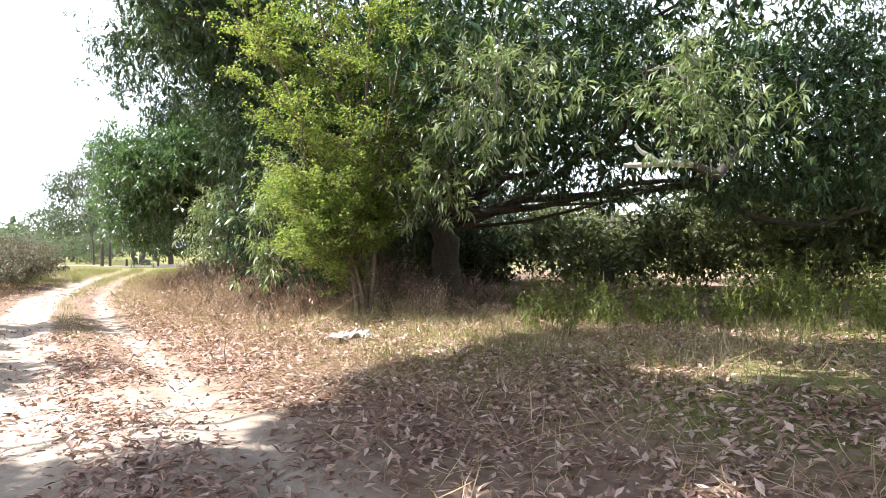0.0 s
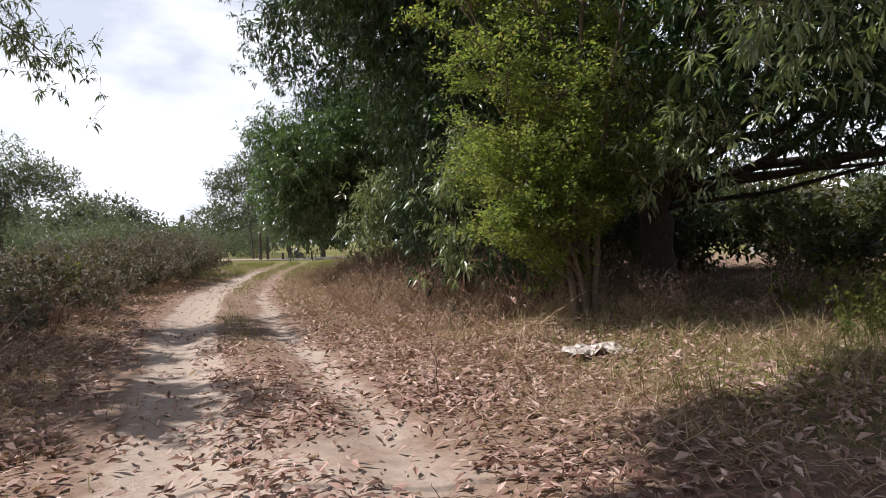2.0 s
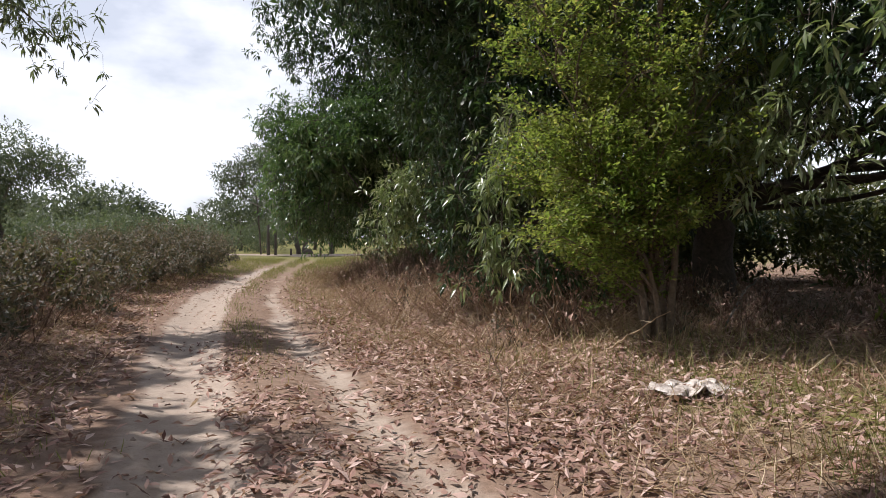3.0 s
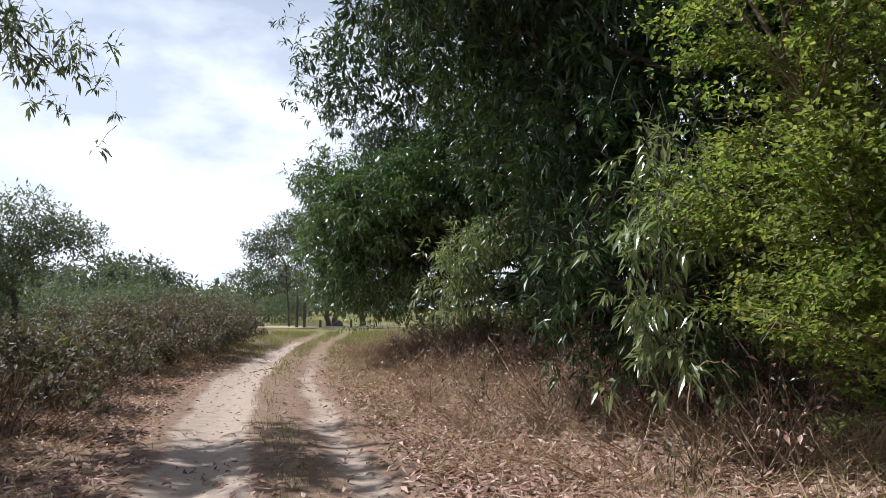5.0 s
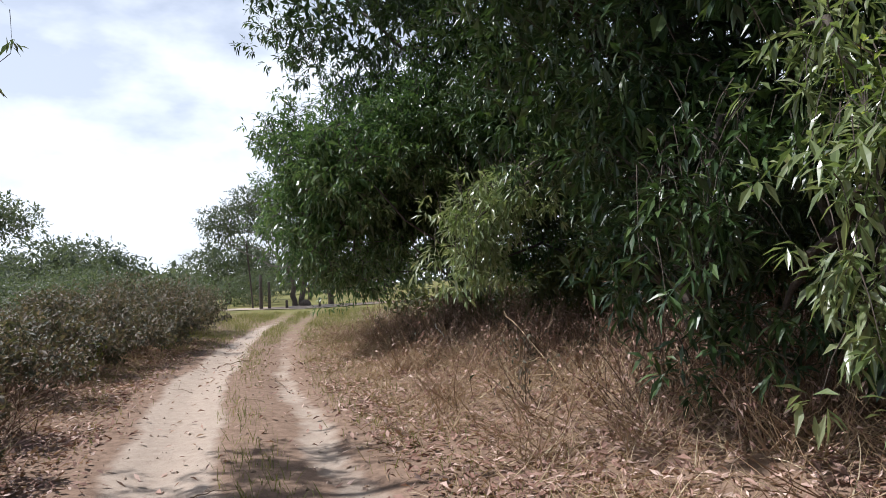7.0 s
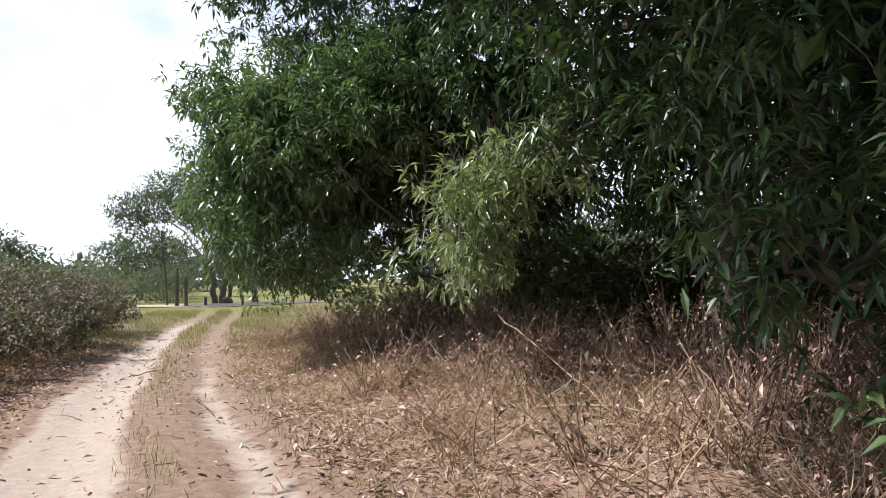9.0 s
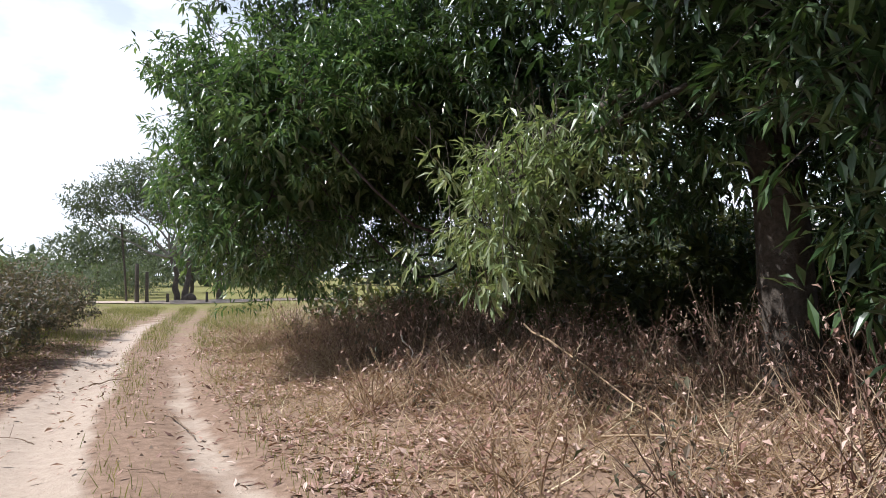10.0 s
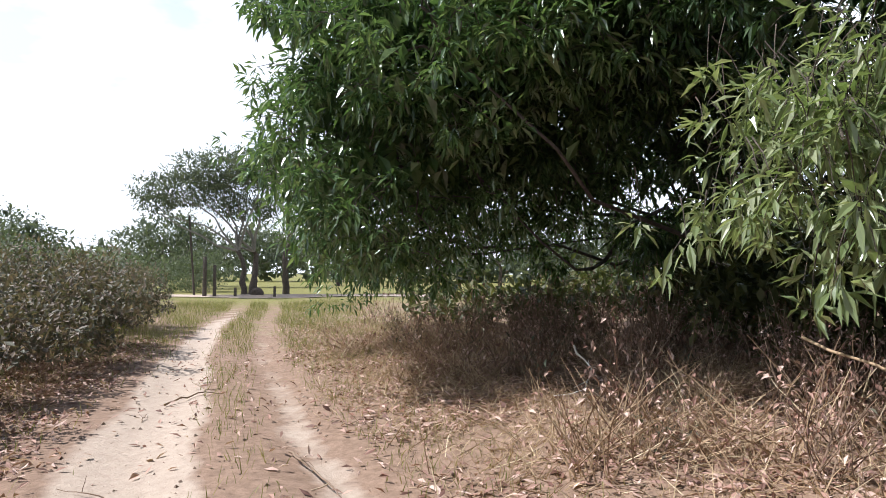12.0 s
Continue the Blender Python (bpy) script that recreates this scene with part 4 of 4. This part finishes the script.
stick([(-5.2, 16.9, 0.02), (-4.8, 17.1, 0.15), (-4.5, 17.4, 0.3)], 0.011, "dark dead stalk lying on the dry grass")
stick([(-2.75, 8.5, 0.0), (-2.78, 8.55, 0.3), (-2.85, 8.6, 0.55), (-2.95, 8.6, 0.75)], 0.009, "thin dry sapling standing in the leaf litter", DRY_STEM, "dry_sapling", 4)
stick([(-0.5, 13.1, 0.0), (-0.25, 13.2, 0.4), (0.0, 13.2, 0.75)], 0.018, "grey dead stick leaning among the weeds", BARK_GREY)
stick([(-2.0, 11.3, 0.1), (-1.7, 11.2, 0.3), (-1.4, 11.1, 0.5)], 0.012, "broken pale stick leaning on dry weeds", STRAW)
stick([(1.5, 11.8, 0.25), (2.6, 11.7, 0.2), (3.6, 11.9, 0.45)], 0.018, "dead branch lying across the green weeds", BARK_GREY)
stick([(-12.0, 11.4, 0.35), (-11.0, 11.6, 0.45), (-10.0, 11.9, 0.75)], 0.012, "bare twig sticking out of the dry brush", STRAW)
for x, y in ((-9.5, 17.6), (-11.4, 18.9), (-6.3, 10.6), (-4.6, 10.3), (-8.2, 13.6), (-12.6, 21.3), (-3.2, 7.6), (-2.4, 6.2), (0.6, 6.6), (-10.2, 21.6)):
    a = rng.uniform(0, 6.28)
    stick([(x, y, 0), (x + 0.2 * math.cos(a), y + 0.2 * math.sin(a), 0.03), (x + 0.45 * math.cos(a), y + 0.4 * math.sin(a), 0.01)], 0.006, "short dry twig lying on the track", DRY_STEM, "twig", 1, 0.006)

# the sawn limb without bark that hangs under the old mango's crown
bare = mango_a
bx = np.array(bare.location)
limb("bare_limb", np.array([(3.82, 10.3, 2.79), (3.43, 10.26, 2.81), (3.1, 10.22, 2.78), (2.75, 10.22, 2.77)]) - bx, 0.055, 0.035, BARK_WHITE, bare, 8, "pale bare limb without bark")
limb("bare_limb", np.array([(3.3, 10.25, 2.81), (3.13, 10.22, 2.92), (3.0, 10.22, 2.99), (2.92, 10.22, 3.1)]) - bx, 0.045, 0.025, BARK_WHITE, bare, 8, "pale bare limb without bark")
limb("limb", np.array([(6.2, 13.5, 4.2), (5.2, 12.0, 3.2), (4.5, 11.0, 2.7), (3.8, 10.3, 2.79)]) - bx, 0.11, 0.07, BARK, bare, 9)


# ---- the far end of the track ----
def crossing_road():
    xs = np.linspace(-60, -2, 60)
    mid = 55.2 + (xs + 25) * 0.1
    V = np.concatenate([np.column_stack([xs, mid - 1.6 + 0.2 * np.sin(xs), height(xs, mid - 1.6) + 0.05]), np.column_stack([xs, mid + 1.6 + 0.2 * np.sin(xs * 1.3), height(xs, mid + 1.6) + 0.09])])
    i = np.arange(59)
    me = mesh_np("road", V, np.stack([i, i + 1, i + 61, i + 60], axis=1), EARTH, True)
    me.attributes.new("sand", "FLOAT", "POINT").data.foreach_set("value", np.ones(120, dtype=np.float32))
    piece("road", me, None, "pale sandy road crossing beyond the track", "dirt road", "structure")


crossing_road()


def post(x, y, h, r, name, label, lean=0.0):
    z = float(height(x, y)) - 0.1
    p = np.array([(0, 0, 0), (lean * 0.3, 0, h * 0.35), (lean * 0.7, 0, h * 0.7), (lean, 0, h), (lean, 0, h + 0.01)])
    rr = np.array((r * 1.1, r, r * 0.95, r * 0.9, 0.005))
    ob = piece(name, mesh_np(name, *tubes(p[None], rr[None], 8), BARK, True), None, label, "post")
    ob.location = (x, y, z)


post(-28.9, 55.7, 5.3, 0.07, "pole", "thin grey wooden pole beside the crossing road", -0.4)
post(-27.5, 54.2, 2.6, 0.13, "fence_post", "thick weathered wooden fence post")
post(-26.95, 54.4, 2.1, 0.11, "fence_post", "weathered wooden fence post")
post(-25.7, 54.6, 0.7, 0.1, "fence_post", "short weathered wooden stump post")
post(-23.4, 55.2, 0.8, 0.09, "fence_post", "short weathered wooden fence post")


def boulder(x, y, r, label):
    bm = bmesh.new()
    bmesh.ops.create_icosphere(bm, subdivisions=3, radius=r)
    for v in bm.verts:
        v.co *= 1 + 0.25 * noise.noise(v.co * 1.7 + Vector((x, y, 0)))
        v.co.z *= 0.85
    me = bpy.data.meshes.new("boulder")
    bm.to_mesh(me)
    bm.free()
    me.materials.append(BARK)
    ob = piece("boulder", me, None, label, "stone")
    ob.location = (x, y, float(height(x, y)) + r * 0.45)


boulder(-25.0, 56.4, 0.42, "dark grey boulder at the foot of the spreading tree")


def plastic_tunnel(x, y):
    """A low growing tunnel of white sheet over hoops."""
    m, t, p = material("white_sheet")
    t.links.new(ramp(t, noise_of(t, 1.5, 4.0, 0.6), [(0.3, (0.6, 0.62, 0.63)), (0.7, (0.8, 0.81, 0.82))]), p.inputs["Base Color"])
    p.inputs["Roughness"].default_value = 0.5
    base = tagged(new("plastic_tunnel"), "low white plastic growing tunnel in the field", "tunnel")
    base.location = (x, y, float(height(x, y)))
    a = np.linspace(0, np.pi, 13)
    L = np.linspace(-4.5, 4.5, 19)
    V = np.array([(l, -1.3 * math.cos(k), 1.35 * math.sin(k) * (1 + 0.02 * math.sin(l * 6))) for l in L for k in a])
    i = (np.arange(18)[:, None] * 13 + np.arange(12)[None]).ravel()
    piece("sheet", mesh_np("sheet", V, np.stack([i, i + 1, i + 14, i + 13], axis=1), m, True), base)
    for l in (-4.5, -2.25, 0, 2.25, 4.5):
        hoop = np.array([(l, -1.33 * math.cos(k), 1.39 * math.sin(k)) for k in a])
        limb("hoop", hoop, 0.025, 0.025, BARK_GREY, base, 6)
    base.rotation_euler = (0, 0, radians(42))


plastic_tunnel(-53.4, 57.4)


stick([(-3.2, 12.45, 0.55), (-3.17, 12.42, 0.85), (-3.05, 12.4, 0.98), (-2.9, 12.38, 0.95), (-2.78, 12.35, 0.82)], 0.008, "pale arching dead leaf stalk in the shade", STRAW, "arched_stalk", 0)


def field_shed(x, y):
    """A small pale shed whose roof shows over the undergrowth."""
    m, t, p = material("pale_metal_sheet")
    t.links.new(ramp(t, noise_of(t, 2.0, 4.0, 0.6), [(0.3, (0.55, 0.55, 0.54)), (0.7, (0.78, 0.78, 0.77))]), p.inputs["Base Color"])
    p.inputs["Roughness"].default_value = 0.5
    w, t2, p2 = material("limewashed_wall")
    t2.links.new(ramp(t2, noise_of(t2, 3.0, 4.0, 0.6), [(0.3, (0.36, 0.33, 0.29)), (0.7, (0.52, 0.49, 0.44))]), p2.inputs["Base Color"])
    shed = tagged(new("field_shed"), "small pale shed with a metal roof beyond the trees", "shed")
    shed.location = (x, y, float(height(x, y)))

    def slab(name, lo, hi, mat, turn=None):
        bm = bmesh.new()
        bmesh.ops.create_cube(bm, size=1.0)
        for v in bm.verts:
            v.co = Vector([lo[k] + (v.co[k] + 0.5) * (hi[k] - lo[k]) for k in range(3)])
        bmesh.ops.bevel(bm, geom=bm.edges[:], offset=0.01, segments=1, affect="EDGES")
        if turn:
            bmesh.ops.transform(bm, matrix=turn, verts=bm.verts)
        me = bpy.data.meshes.new(name)
        bm.to_mesh(me)
        bm.free()
        me.materials.append(mat)
        piece(name, me, shed)

    slab("wall", (-2, -1.5, 0), (2, -1.35, 3.3), w)
    slab("wall", (-2, 1.35, 0), (2, 1.5, 3.3), w)
    slab("wall", (-2, -1.35, 0), (-1.85, 1.35, 3.3), w)
    slab("wall", (1.85, -1.35, 0), (2, 1.35, 3.3), w)
    slab("roof", (-2.2, 0, 0), (2.2, 1.85, 0.05), m, pose(0, -1.75, 3.3, 25, 0, 0))
    slab("roof", (-2.2, -1.85, 0), (2.2, 0, 0.05), m, pose(0, 1.75, 3.3, -25, 0, 0))


field_shed(9.7, 41.5)
